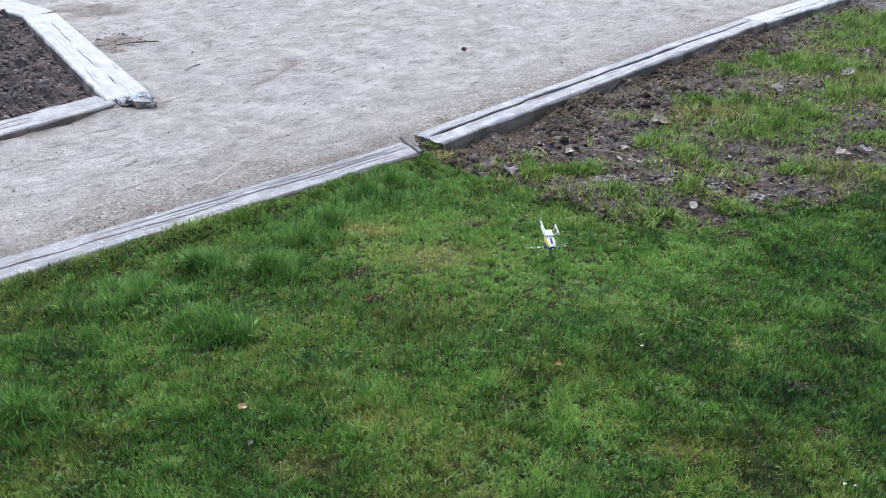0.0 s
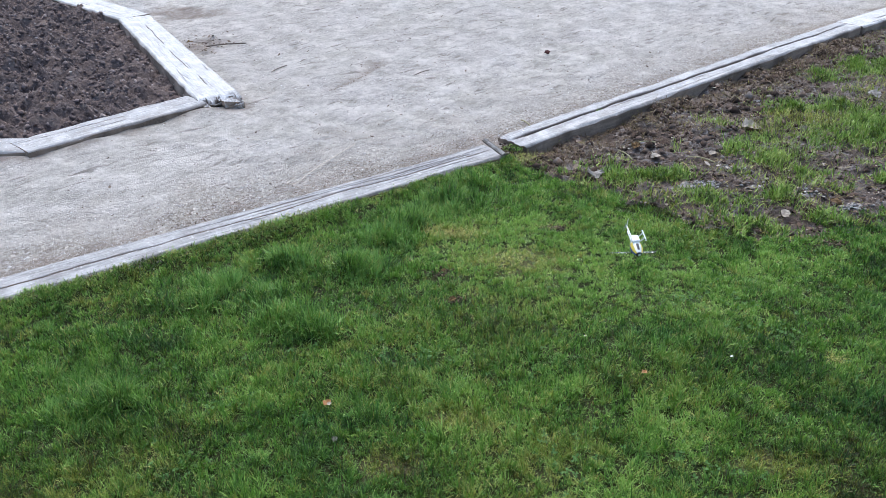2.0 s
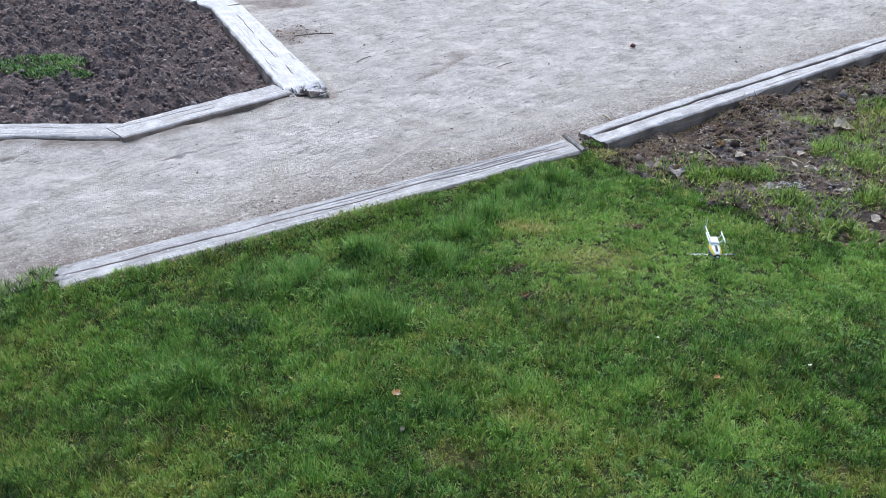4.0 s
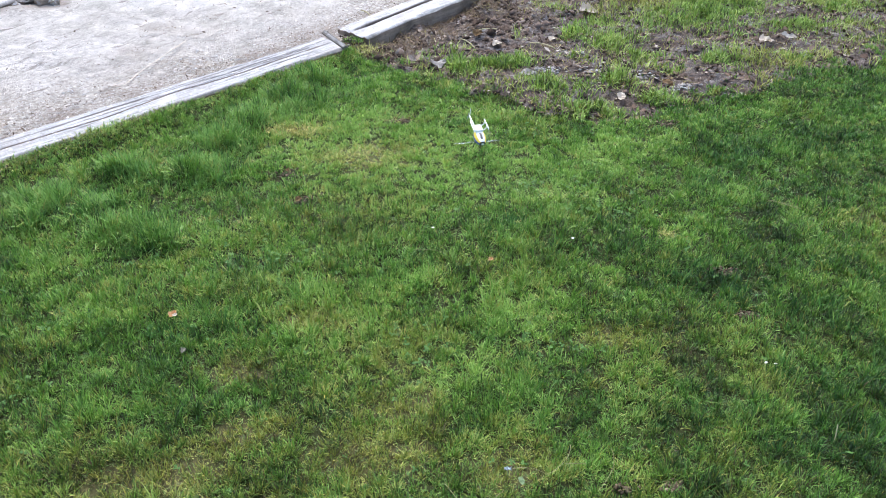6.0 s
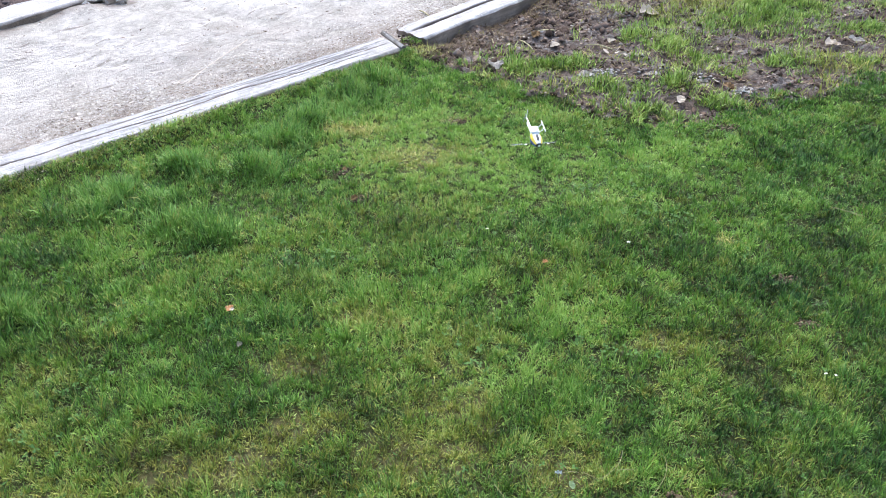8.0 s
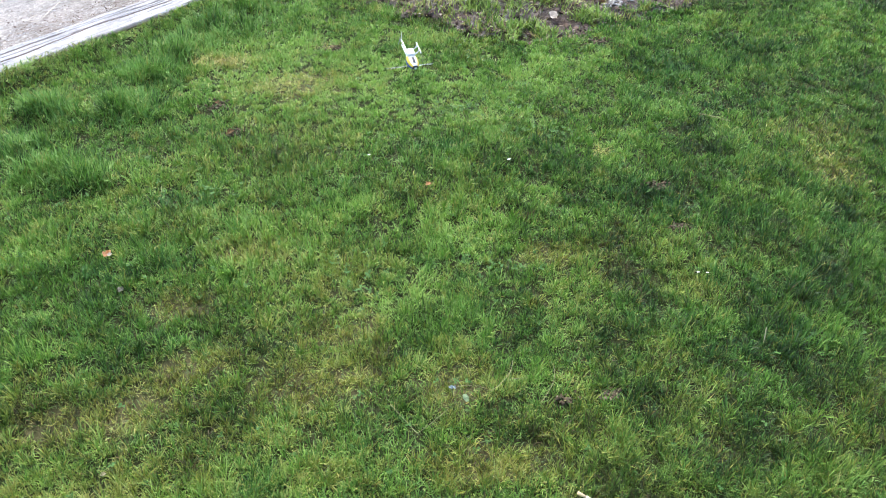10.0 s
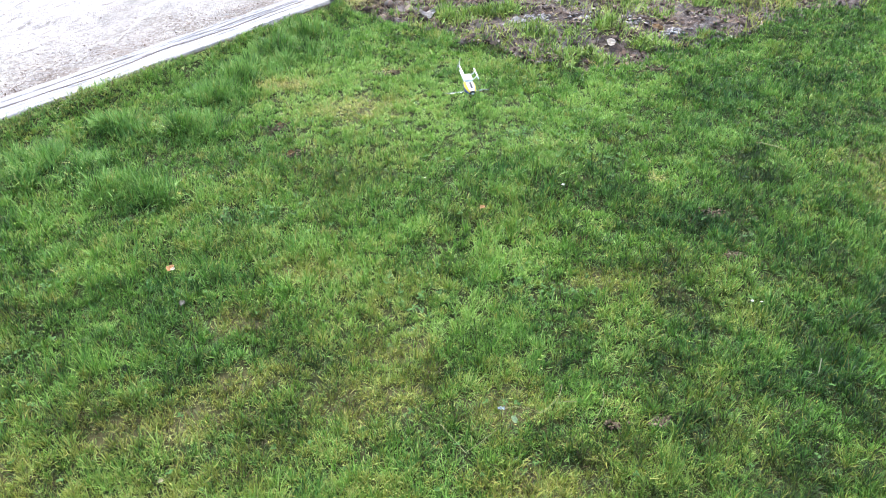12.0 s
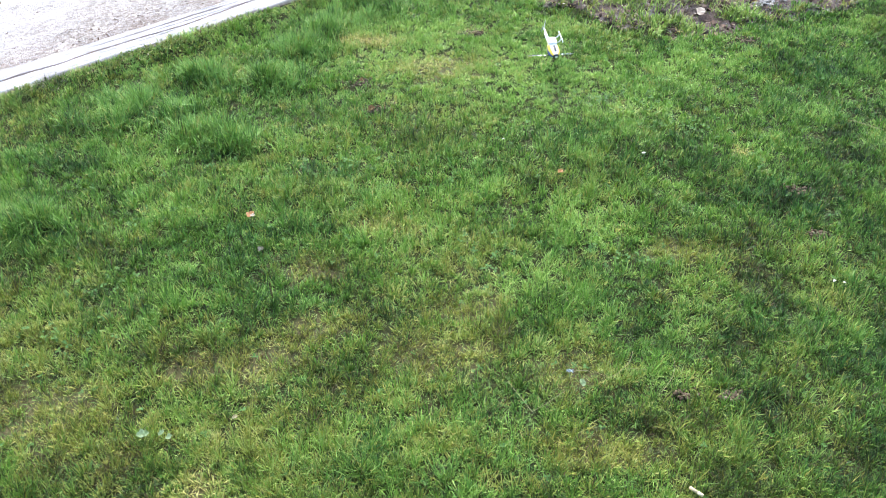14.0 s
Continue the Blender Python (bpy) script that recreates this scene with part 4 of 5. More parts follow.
# A thin scatter of shoots all over the bare earth, and long grass along the kerb's foot.
x, y = lawn_places(330000, 3.3, 9.0, 0.5)
off = -beside_kerb(x, y)[0]
grown = np.clip((off - 0.42) / 0.75, 0, 1) * np.clip((y - 3.6) / 1.1, 0.35, 1) + 0.25 * np.clip((off - 1.6) / 0.8, 0, 1)
tuft = 0.45 * fractal(x, y, 3.2, 171, 3) + 0.55 * fractal(x, y, 8.5, 173, 3)
good = (earth(x, y) > 0.5) & (off > 0.36) & (tuft + 0.24 * (RNG.uniform(0, 1, len(x)) - 0.5) > 0.655 - 0.185 * grown) & (off > 0.28) & (RNG.uniform(0, 1, len(x)) > patch(x, y, GAPS, 0.6))
x, y, tuft = x[good], y[good], tuft[good]
warm = np.clip(fractal(x, y, 3.0, 175, 3) * 2.6 - 0.75, 0, 1)
tagged(blades("sparse_grass", x, y, lawn_height(x, y), RNG.uniform(0.02, 0.052, len(x)) * (0.05 + 2.0 * tuft), RNG.uniform(0.0032, 0.0062, len(x)), 0.45, RNG.uniform(0.3, 0.95, len(x)) * (0.25 + 0.75 * warm), RNG.uniform(0, 0.4, len(x)) * (1 - warm), tone=0.66),
       "sparse yellowish grass shoots on damp bare earth", "grass")
# Dead stems lying about on the bare earth.
x, y = lawn_places(60000, 3.4, 8.0, 0.5)
good = (earth(x, y) > 0.5) & (fractal(x, y, 4, 179, 3) > 0.47)
x, y = x[good], y[good]
tagged(blades("dead_grass", x, y, lawn_height(x, y) + 0.004, RNG.uniform(0.02, 0.06, len(x)), RNG.uniform(0.002, 0.0045, len(x)), 1.25, RNG.uniform(0.92, 1.0, len(x)), np.zeros(len(x)), shade=np.clip(RNG.normal(0.14, 0.2, len(x)), 0, 1)),
       "scattered dead grass stems on damp bare earth", "dead grass")
# Dead grass and roots at the foot of the split sleeper.
f, off = RNG.uniform(0.0, 1.0, 26000), np.abs(RNG.normal(0.14, 0.16, 26000))
x, y = -0.14 + 2.67 * f + 0.73 * off, 4.32 + 2.84 * f - 0.68 * off
good = (beside_kerb(x, y)[0] < -0.115) & (fractal(x, y, 6, 177, 3) > 0.42)
x, y = x[good], y[good]
tagged(blades("dead_grass", x, y, lawn_height(x, y), RNG.uniform(0.02, 0.07, len(x)), RNG.uniform(0.002, 0.004, len(x)), 1.0, RNG.uniform(0.93, 1.0, len(x)), np.zeros(len(x)), shade=np.clip(RNG.normal(-0.01, 0.04, len(x)), 0, 1)),
       "matted dead brown grass at the foot of the kerb", "dead grass")
f = RNG.uniform(-0.02, 1.0, 12000)
x, y = -2.10 + 1.96 * f + RNG.normal(0.075, 0.02, 12000), 2.65 + 1.66 * f - RNG.normal(0.085, 0.025, 12000)
good = (beside_kerb(x, y)[0] < -0.09) & (fractal(x, y, 7, 181) > 0.22)
x, y = x[good], y[good]
tagged(blades("edge_grass", x, y, lawn_height(x, y), RNG.uniform(0.014, 0.036, len(x)) * (0.55 + fractal(x, y, 11, 185)), RNG.uniform(0.002, 0.004, len(x)), 1.0, np.where(RNG.uniform(0, 1, len(x)) < 0.3, RNG.uniform(0.5, 1.0, len(x)), 0.1), np.full(len(x), 0.25), tone=0.52),
       "untrimmed grass along the foot of the kerb", "grass")

xs, ys = [], []
for cx, cy, rx, ry, n in ((-0.33, 3.385, 0.11, 0.035, 900), (1.01, 2.49, 0.03, 0.02, 60), (-0.57, 1.14, 0.05, 0.04, 70), (1.80, 2.30, 0.08, 0.13, 180), (0.13, 3.45, 0.06, 0.03, 120), (-0.55, 1.50, 0.14, 0.07, 80),
                          (0.30, 1.22, 0.14, 0.07, 60), (-0.04, 3.16, 0.2, 0.08, 130)):
    xs.append(RNG.normal(cx, rx * 0.6, n))
    ys.append(RNG.normal(cy, ry * 0.6, n))
x, y = np.concatenate(xs), np.concatenate(ys)
tagged(blades("dead_grass", x, y, lawn_height(x, y) + 0.01, RNG.uniform(0.015, 0.035, len(x)), RNG.uniform(0.0015, 0.0028, len(x)), 1.1, RNG.uniform(0.7, 0.95, len(x)), np.zeros(len(x)), tone=0.42),
       "flattened straw-coloured dead grass in the lawn", "dead grass")


def weed(label, cx, cy, rx, ry, z, count, size, width, lush=0.4):
    r, a = np.sqrt(RNG.uniform(0, 1, count)), RNG.uniform(0, 2 * np.pi, count)
    x, y = cx + rx * r * np.cos(a), cy + ry * r * np.sin(a)
    return tagged(blades("weed_tuft", x, y, np.full(count, z), RNG.uniform(0.5, 1, count) * size, np.full(count, width), 0.7, RNG.uniform(0, 0.3, count), np.full(count, lush)), label, "weed")


weed("small green weed in the gap between two sleepers", -0.075, 4.345, 0.05, 0.04, 0.004, 220, 0.03, 0.005, 0.15)
weed("small green weed growing in a split sleeper", 0.445, 4.925, 0.05, 0.05, 0.02, 200, 0.025, 0.004, 0.5)
weed("green grass patch growing in dug soil", -3.98, 5.44, 0.34, 0.22, 0.03, 1700, 0.06, 0.010, 0.8)
weed("low bluish green weed growing in dug soil", -3.70, 5.22, 0.26, 0.10, 0.03, 700, 0.05, 0.012, 1.0)
weed("small green weed beside the end of a kerb sleeper", -2.2, 2.66, 0.07, 0.07, -0.01, 260, 0.06, 0.005)
weed("grassy fringe where the kerb ends", -2.30, 2.45, 0.20, 0.14, -0.01, 2200, 0.06, 0.004)


def clover(count):
    """Three-leaved clover and small rosettes among the grass."""
    xs, ys = [], []
    for cx, cy, rx, ry in CLOVERS:
        n = int(count * rx * ry)
        xs.append(RNG.normal(cx, rx * 0.7, n))
        ys.append(RNG.normal(cy, ry * 0.7, n))
    n = int(count * 0.12)
    xs.append(RNG.uniform(-1.4, 1.8, n))
    ys.append(RNG.uniform(0.9, 3.4, n))
    x, y = np.concatenate(xs), np.concatenate(ys)
    good = beside_kerb(x, y)[0] < -0.15
    x, y = np.repeat(x[good], 3), np.repeat(y[good], 3)
    n = len(x)
    turn = np.repeat(RNG.uniform(0, 2 * np.pi, n // 3), 3) + np.tile([0, 2.1, 4.2], n // 3)
    z = lawn_height(x, y) + np.repeat(RNG.uniform(0.008, 0.026, n // 3), 3)
    size = np.repeat(RNG.uniform(0.003, 0.0065, n // 3), 3)
    tilt = RNG.normal(0.1, 0.55, n)
    outline = np.array([(0, 0), (0.7, -0.6), (1.5, -0.65), (1.75, 0), (1.5, 0.65), (0.7, 0.6)])
    lx, ly = outline[:, 0][None] * size[:, None], outline[:, 1][None] * size[:, None]
    c, s = np.cos(turn)[:, None], np.sin(turn)[:, None]
    v = np.stack([x[:, None] + lx * c - ly * s, y[:, None] + lx * s + ly * c, z[:, None] + lx * np.sin(tilt)[:, None] + np.abs(ly) * 0.3], -1)
    corners = np.arange(n * 6)
    return tagged(soup("clover", v.reshape(-1, 3), corners, np.arange(0, n * 6, 6), CLOVER), "low clover and weed leaves among lawn grass", "clover", kind="stuff")


clover(3200)

# ---- loose grit, clods and litter ----
n = 13000
f, d = RNG.uniform(-0.15, 1.9, n), np.abs(RNG.normal(0, 0.33, n)) + 0.09
kx, ky = np.where(f < 1, -2.10 + 1.96 * f, -0.14 + 2.64 * (f - 1)), np.where(f < 1, 2.65 + 1.66 * f, 4.31 + 2.77 * (f - 1))
x, y = kx - 0.66 * d, ky + 0.75 * d
z = gravel_height(x, y)
tagged(lumps("loose_grit", x, y, z, RNG.uniform(0.0015, 0.0042, n) * np.where(RNG.uniform(0, 1, n) < 0.02, 2.2, 1.0), PEBBLES), "loose pale grit on the gravel path", "grit")
n = 5000
x, y = RNG.uniform(-2.2, 2.0, n), RNG.uniform(3.6, 8.0, n)
good = (beside_kerb(x, y)[0] > 0.15) & ~inside(x, y, BED)
x, y = x[good], y[good]
tagged(lumps("loose_grit", x, y, gravel_height(x, y), RNG.uniform(0.003, 0.0075, len(x)), PEBBLES), "scattered small stones on the gravel path", "grit")

n = 40000
x, y = RNG.uniform(-6.2, -1.9, n), RNG.uniform(4.1, 8.4, n)
good = inside(x, y, BED)
x, y = x[good], y[good]
tagged(lumps("soil_clods", x, y, bed_height(x, y) - 0.006, RNG.uniform(0.006, 0.016, len(x)) * (1 + 1.0 * RNG.uniform(0, 1, len(x)) ** 4), BED_CLODS, 0.85), "dark brown crumbly clods in the bed", "clods")
f, off = RNG.uniform(0.0, 1.0, 2600), 0.115 + np.abs(RNG.normal(0.0, 0.24, 2600))
x, y = -0.14 + 2.67 * f + 0.73 * off, 4.32 + 2.84 * f - 0.68 * off
good = (earth(x, y) > 0.5) & (beside_kerb(x, y)[0] < -0.115) & (fractal(x, y, 5, 193, 3) > 0.47)
x, y = x[good], y[good]
tagged(lumps("dug_clods", x, y, lawn_height(x, y) + 0.002, RNG.uniform(0.009, 0.026, len(x)) * (1 + 0.7 * RNG.uniform(0, 1, len(x)) ** 4), MUD_CLODS, 0.75), "damp dark clods of earth beside the kerb", "clods")
n = 30000
x, y = RNG.uniform(-0.1, 3.8, n), RNG.uniform(3.3, 8.4, n)
good = (earth(x, y) > 0.5) & (beside_kerb(x, y)[0] < -0.12) & (fractal(x, y, 5, 191) > 0.34)
x, y = x[good], y[good]
tagged(lumps("soil_clods", x, y, lawn_height(x, y), RNG.uniform(0.004, 0.012, len(x)) * (1 + 1.4 * RNG.uniform(0, 1, len(x)) ** 5), MUD_CLODS, 0.75), "dark damp clods on trampled earth", "clods")
for cx, cy, rx, ry in BARE[:8]:
    n = 44
    x, y = RNG.normal(cx, rx * 0.55, n), RNG.normal(cy, ry * 0.5, n)
    tagged(lumps("mud_heap", x, y, lawn_height(x, y) + 0.010, RNG.uniform(0.003, 0.008, n), CLODS), "small heap of brown mud crumbs on the lawn", "mud")


# Pale crumbled crust in small patches on the bare earth.
for cx, cy, rx, ry, n in ((0.865, 3.985, 0.055, 0.035, 110), (0.80, 3.945, 0.045, 0.02, 60), (1.11, 3.99, 0.03, 0.03, 50), (1.47, 3.73, 0.05, 0.025, 70), (1.05, 4.20, 0.05, 0.03, 45), (1.32, 3.92, 0.04, 0.025, 40)):
    x, y = RNG.normal(cx, rx * 0.7, n), RNG.normal(cy, ry * 0.7, n)
    tagged(lumps("pale_crust", x, y, lawn_height(x, y) + 0.006, RNG.uniform(0.004, 0.013, n), CRUST, 0.5), "pale grey crumbled crust on damp bare earth", "earth")


def chips(name, label, x, y, z, size, thin):
    """Flat bits of bark, leaf and stalk, lying about."""
    n = len(x)
    turn, tilt = RNG.uniform(0, 2 * np.pi, n), RNG.normal(0, 0.35, n)
    outline = np.array([(-1, -0.5), (0.2, -1), (1, -0.2), (0.7, 0.8), (-0.5, 0.9)])
    lx = outline[:, 0][None] * RNG.uniform(0.7, 1.3, (n, 5)) * size[:, None]
    ly = outline[:, 1][None] * RNG.uniform(0.7, 1.3, (n, 5)) * (size * thin)[:, None]
    c, s = np.cos(turn)[:, None], np.sin(turn)[:, None]
    v = np.stack([x[:, None] + lx * c - ly * s, y[:, None] + lx * s + ly * c, z[:, None] + lx * np.sin(tilt)[:, None] + 0.004], -1)
    return tagged(soup(name, v.reshape(-1, 3), np.arange(n * 5), np.arange(0, n * 5, 5), LITTER), label, "litter", kind="stuff")


n = 23000
x, y = RNG.uniform(-0.1, 3.6, n), RNG.uniform(3.3, 8.0, n)
good = (earth(x, y) > 0.5) & (beside_kerb(x, y)[0] < -0.12)
x, y = x[good], y[good]
chips("leaf_litter", "brown and grey bits of leaf and bark on bare earth", x, y, lawn_height(x, y) + 0.004, RNG.uniform(0.004, 0.010, len(x)) * (1 + 1.4 * RNG.uniform(0, 1, len(x)) ** 6), RNG.uniform(0.12, 0.8, len(x)))
n = 160
x, y = RNG.normal(-2.50, 0.10, n), RNG.normal(6.55, 0.16, n)
chips("leaf_litter", "brown leaf crumbs on gravel beside the bed", x, y, gravel_height(x, y) + 0.003, RNG.uniform(0.005, 0.016, n), RNG.uniform(0.3, 0.9, n))
n = 420
x, y = RNG.uniform(-2.3, 2.2, n), RNG.uniform(3.4, 8.0, n)
good = (beside_kerb(x, y)[0] > 0.15) & ~inside(x, y, BED)
chips("leaf_litter", "scattered brown specks of leaf on the gravel path", x[good], y[good], gravel_height(x[good], y[good]) + 0.003, RNG.uniform(0.004, 0.013, good.sum()), RNG.uniform(0.2, 0.8, good.sum()))
# Dark crumbs added along the groove for its shade, and crumbs in the scuffs.
xs, ys = [], []
for (ax, ay), (bx, by), n in ((GROOVE[0], GROOVE[1], 40), (GROOVE[1], GROOVE[2], 60), (GROOVE[2], GROOVE[3], 70), ((-1.18, 4.24), (-1.06, 4.30), 26), ((-1.20, 4.55), (-0.92, 4.62), 24), ((-0.85, 5.05), (-0.66, 5.12), 14), ((-1.62, 4.30), (-1.50, 4.36), 10), ((-0.6, 4.45), (-0.42, 4.62), 24)):
    f = RNG.uniform(0, 1, n)
    xs.append(ax + (bx - ax) * f + RNG.normal(0, 0.018, n))
    ys.append(ay + (by - ay) * f + RNG.normal(0, 0.018, n))
x, y = np.concatenate(xs), np.concatenate(ys)
chips("soil_crumbs", "dark crumbs as shade in a gravel groove, and earth crumbs in scuffs", x, y, gravel_height(x, y) + 0.001, RNG.uniform(0.002, 0.006, len(x)), RNG.uniform(0.25, 0.8, len(x)))
n = 900
f = RNG.uniform(0.3, 1.4, n)
x = np.where(f < 1, -2.10 + 1.96 * f, -0.14 + 2.64 * (f - 1)) - 0.66 * (0.11 + np.abs(RNG.normal(0, 0.12, n)))
y = np.where(f < 1, 2.65 + 1.66 * f, 4.31 + 2.77 * (f - 1)) + 0.75 * (0.11 + np.abs(RNG.normal(0, 0.12, n)))
chips("leaf_litter", "brown crumbs of bark and leaf beside the kerb", x, y, gravel_height(x, y) + 0.003, RNG.uniform(0.003, 0.007, n), RNG.uniform(0.2, 0.8, n))


n = 700
f, d = RNG.uniform(0.02, 0.75, n), 0.10 + np.abs(RNG.normal(0, 0.025, n))
x, y = -2.10 + 1.96 * f + 0.65 * d, 2.65 + 1.66 * f - 0.76 * d
good = fractal(x, y, 4, 221, 2) > 0.5
x, y = x[good], y[good]
chips("leaf_litter", "brown crumbs and dead grass at the lawn's edge", x, y, lawn_height(x, y) + 0.006, RNG.uniform(0.003, 0.006, len(x)), RNG.uniform(0.15, 0.6, len(x)))
n = 130
x, y = RNG.normal(-0.10, 0.035, n), RNG.normal(4.325, 0.05, n)
tagged(lumps("soil_clods", x, y, RNG.uniform(-0.02, 0.012, n), RNG.uniform(0.006, 0.014, n), MUD_CLODS, 0.7), "brown earth in the gap between two sleepers", "clods")
x, y = RNG.normal(-0.06, 0.06, 500), RNG.normal(4.25, 0.05, 500)
tagged(blades("dead_grass", x, y, np.full(500, -0.01), RNG.uniform(0.02, 0.05, 500), RNG.uniform(0.002, 0.0035, 500), 0.9, RNG.uniform(0.5, 1.0, 500), np.zeros(500)), "dead brown roots and grass at the sleeper joint", "dead grass")

# ---- single small things ----
def dead_leaf(label, x, y, z, size, material, turn, curl=0.5, seed=1):
    """A dried, curled leaf with a midrib and a jagged outline."""
    rnd = random.Random(seed)
    bm = bmesh.new()
    rows = []
    for i in range(9):
        f = i / 8
        half = 0.42 * math.sin(math.pi * min(1, f * 0.93 + 0.05)) ** 0.8 * (0.8 + 0.4 * rnd.random())
        rows.append([bm.verts.new(((f - 0.5) * size, s * half * size * (0.8 + 0.3 * rnd.random()), (curl * (abs(s) ** 1.5) * half * (0.3 + 1.2 * rnd.random()) + 0.07 * math.sin(f * 5 + seed) + 0.05 * rnd.random()) * size))
                     for s in (-1, -0.5, 0, 0.5, 1)])
    for r, q in zip(rows, rows[1:]):
        for k in range(4):
            bm.faces.new((r[k], q[k], q[k + 1], r[k + 1]))
    solid = bmesh.ops.solidify(bm, geom=list(bm.faces), thickness=0.0012)
    ob = part("dead_leaf", bm, material, None, label)
    ob.matrix_world = pose(x, y, z, rnd.uniform(3, 14), rnd.uniform(-8, 8), 0) @ pose(0, 0, 0, 0, 0, turn)
    return tagged(ob, category="leaf", group="dead leaves")


def on_lawn(x, y):
    return float(lawn_height(np.array([x]), np.array([y]))[0])


for n, (label, x, y, up, size, m, turn) in enumerate([
    ("large pale curled dead leaf on bare earth", 1.26, 4.77, 0.012, 0.135, PALE_LEAF, 20),
    ("crumpled grey-white dead leaf on bare earth", 0.765, 3.93, 0.010, 0.065, GREY_LEAF, 10),
    ("small grey dead leaf on bare earth", 0.63, 4.10, 0.012, 0.05, GREY_LEAF, 100),
    ("brown curled dead leaf on bare earth", 0.58, 4.42, 0.010, 0.06, BROWN_LEAF, 60),
    ("brown curled dead leaf on bare earth", 1.42, 3.80, 0.012, 0.06, BROWN_LEAF, 140),
    ("grey dead leaf on edge of the lawn", 0.34, 4.06, 0.012, 0.10, GREY_LEAF, 95),
    ("pale brown dead leaf on bare earth", 2.10, 4.28, 0.02, 0.085, PALE_LEAF, 5),
    ("pale brown dead leaf on bare earth", 2.23, 4.31, 0.02, 0.08, GREY_LEAF, 150),
    ("small pale dead leaf on bare earth", 1.15, 3.64, 0.025, 0.06, PALE_LEAF, 70),
    ("pale dead leaf among yellowish grass", 2.73, 5.74, 0.03, 0.11, GREY_LEAF, 15),
    ("pale dead leaf among yellowish grass", 2.12, 5.38, 0.03, 0.09, GREY_LEAF, 120),
    ("pale brown dead leaf on bare earth", 0.67, 4.32, 0.01, 0.06, PALE_LEAF, 30),
    ("pale brown dead leaf on bare earth", 0.98, 4.42, 0.01, 0.06, PALE_LEAF, 60),
    ("orange-brown dead leaf lying in the grass", -0.612, 2.13, 0.034, 0.031, ORANGE_LEAF, 65),
    # Pale piece added as the highlight on the orange-brown leaf.
    ("small pale piece added as the highlight of an orange-brown dead leaf", -0.603, 2.118, 0.040, 0.015, PALE_LEAF, 20),
    ("small orange-brown dead leaf lying in the grass", 0.377, 2.353, 0.022, 0.020, ORANGE_LEAF, 30),
    ("red-brown dead leaf beside a mud heap", -0.275, 2.80, 0.016, 0.03, BROWN_LEAF, 20),
    ("brown dead leaf beside a mud heap", -0.33, 3.03, 0.014, 0.022, BROWN_LEAF, 110),
    ("grey dead leaf lying in the grass", -0.56, 1.98, 0.018, 0.024, ASHEN_LEAF, 80),
    ("pale green broad leaf lying in the grass", -0.725, 1.273, 0.030, 0.030, PALE_GREEN, 15),
    ("small pale green leaf lying in the grass", -0.684, 1.279, 0.030, 0.018, PALE_GREEN, 70),
    ("small pale green leaf lying in the grass", -0.662, 1.267, 0.030, 0.017, PALE_GREEN, 20),
    ("pale green leaf beside a scrap of wrapper", 0.328, 1.424, 0.026, 0.022, PALE_GREEN, 110),
    ("small pale dry leaf stuck in the grass", -0.52, 1.328, 0.026, 0.014, STRAW, 30),
    ("brown curled dead leaf on the gravel", -2.60, 6.55, 0.05, 0.05, BROWN_LEAF, 30),
]):
    dead_leaf(label, x, y, on_lawn(x, y) + up, size, m, turn, 0.45, n + 1)


def stalk(name, label, points, radius, material, category):
    """A thin round stalk or twig along a smooth curve through a few points."""
    cu = bpy.data.curves.new(name, "CURVE")
    cu.dimensions, cu.bevel_depth, cu.bevel_resolution = "3D", radius, 1
    sp = cu.splines.new("NURBS")
    sp.points.add(len(points) - 1)
    for p, co in zip(sp.points, points):
        p.co = (*co, 1)
    sp.use_endpoint_u, sp.order_u = True, min(4, len(points))
    cu.materials.append(material)
    me = bpy.data.meshes.new_from_object(bpy.data.objects.new(name, cu))
    return tagged(new(name, me), label, category)


for pts in ([(0.472, 1.532), (0.465, 1.494), (0.441, 1.466), (0.396, 1.439)], [(0.396, 1.439), (0.38, 1.452), (0.362, 1.464)], [(0.446, 1.470), (0.47, 1.471), (0.496, 1.467)],
            [(0.571, 1.512), (0.578, 1.466), (0.554, 1.431), (0.509, 1.381)], [(0.143, 1.432), (0.175, 1.373), (0.195, 1.334)], [(0.195, 1.334), (0.229, 1.354), (0.282, 1.399)],
            [(1.461, 2.671), (1.49, 2.65), (1.534, 2.608)], [(1.45, 2.67), (1.50, 2.655), (1.551, 2.60)], [(-0.487, 2.47), (-0.475, 2.41), (-0.50, 2.355)], [(0.13, 2.43), (0.19, 2.44), (0.235, 2.40)]):
    stalk("dry_stalk", "pale dry bent grass stalk lying on the lawn", [(px, py, -0.004) for px, py in pts], 0.0006, STEM, "stalk")
stalk("twig", "long thin pale stalk lying on gravel", [(-0.92, 4.37, 0.012), (-0.99, 4.17, 0.016), (-1.08, 3.96, 0.012), (-1.10, 3.82, 0.012), (-1.14, 3.79, 0.012), (-1.17, 3.83, 0.012), (-1.13, 3.87, 0.014)], 0.0022, PALE_LEAF, "twig")
stalk("stick", "short pale stick standing up from the lawn", [(1.164, 1.514, -0.03), (1.167, 1.522, -0.008), (1.172, 1.536, 0.012)], 0.0015, STRAW, "stick")
stalk("twig", "thin dark twig lying on gravel beside the bed", [(-2.43, 6.43, 0.012), (-2.33, 6.49, 0.018), (-2.24, 6.50, 0.02), (-2.15, 6.54, 0.012)], 0.0045, TWIG, "twig")
stalk("twig", "thin dark twig lying on gravel", [(-1.745, 5.755, 0.01), (-1.72, 5.84, 0.016), (-1.68, 5.92, 0.01)], 0.0032, TWIG, "twig")
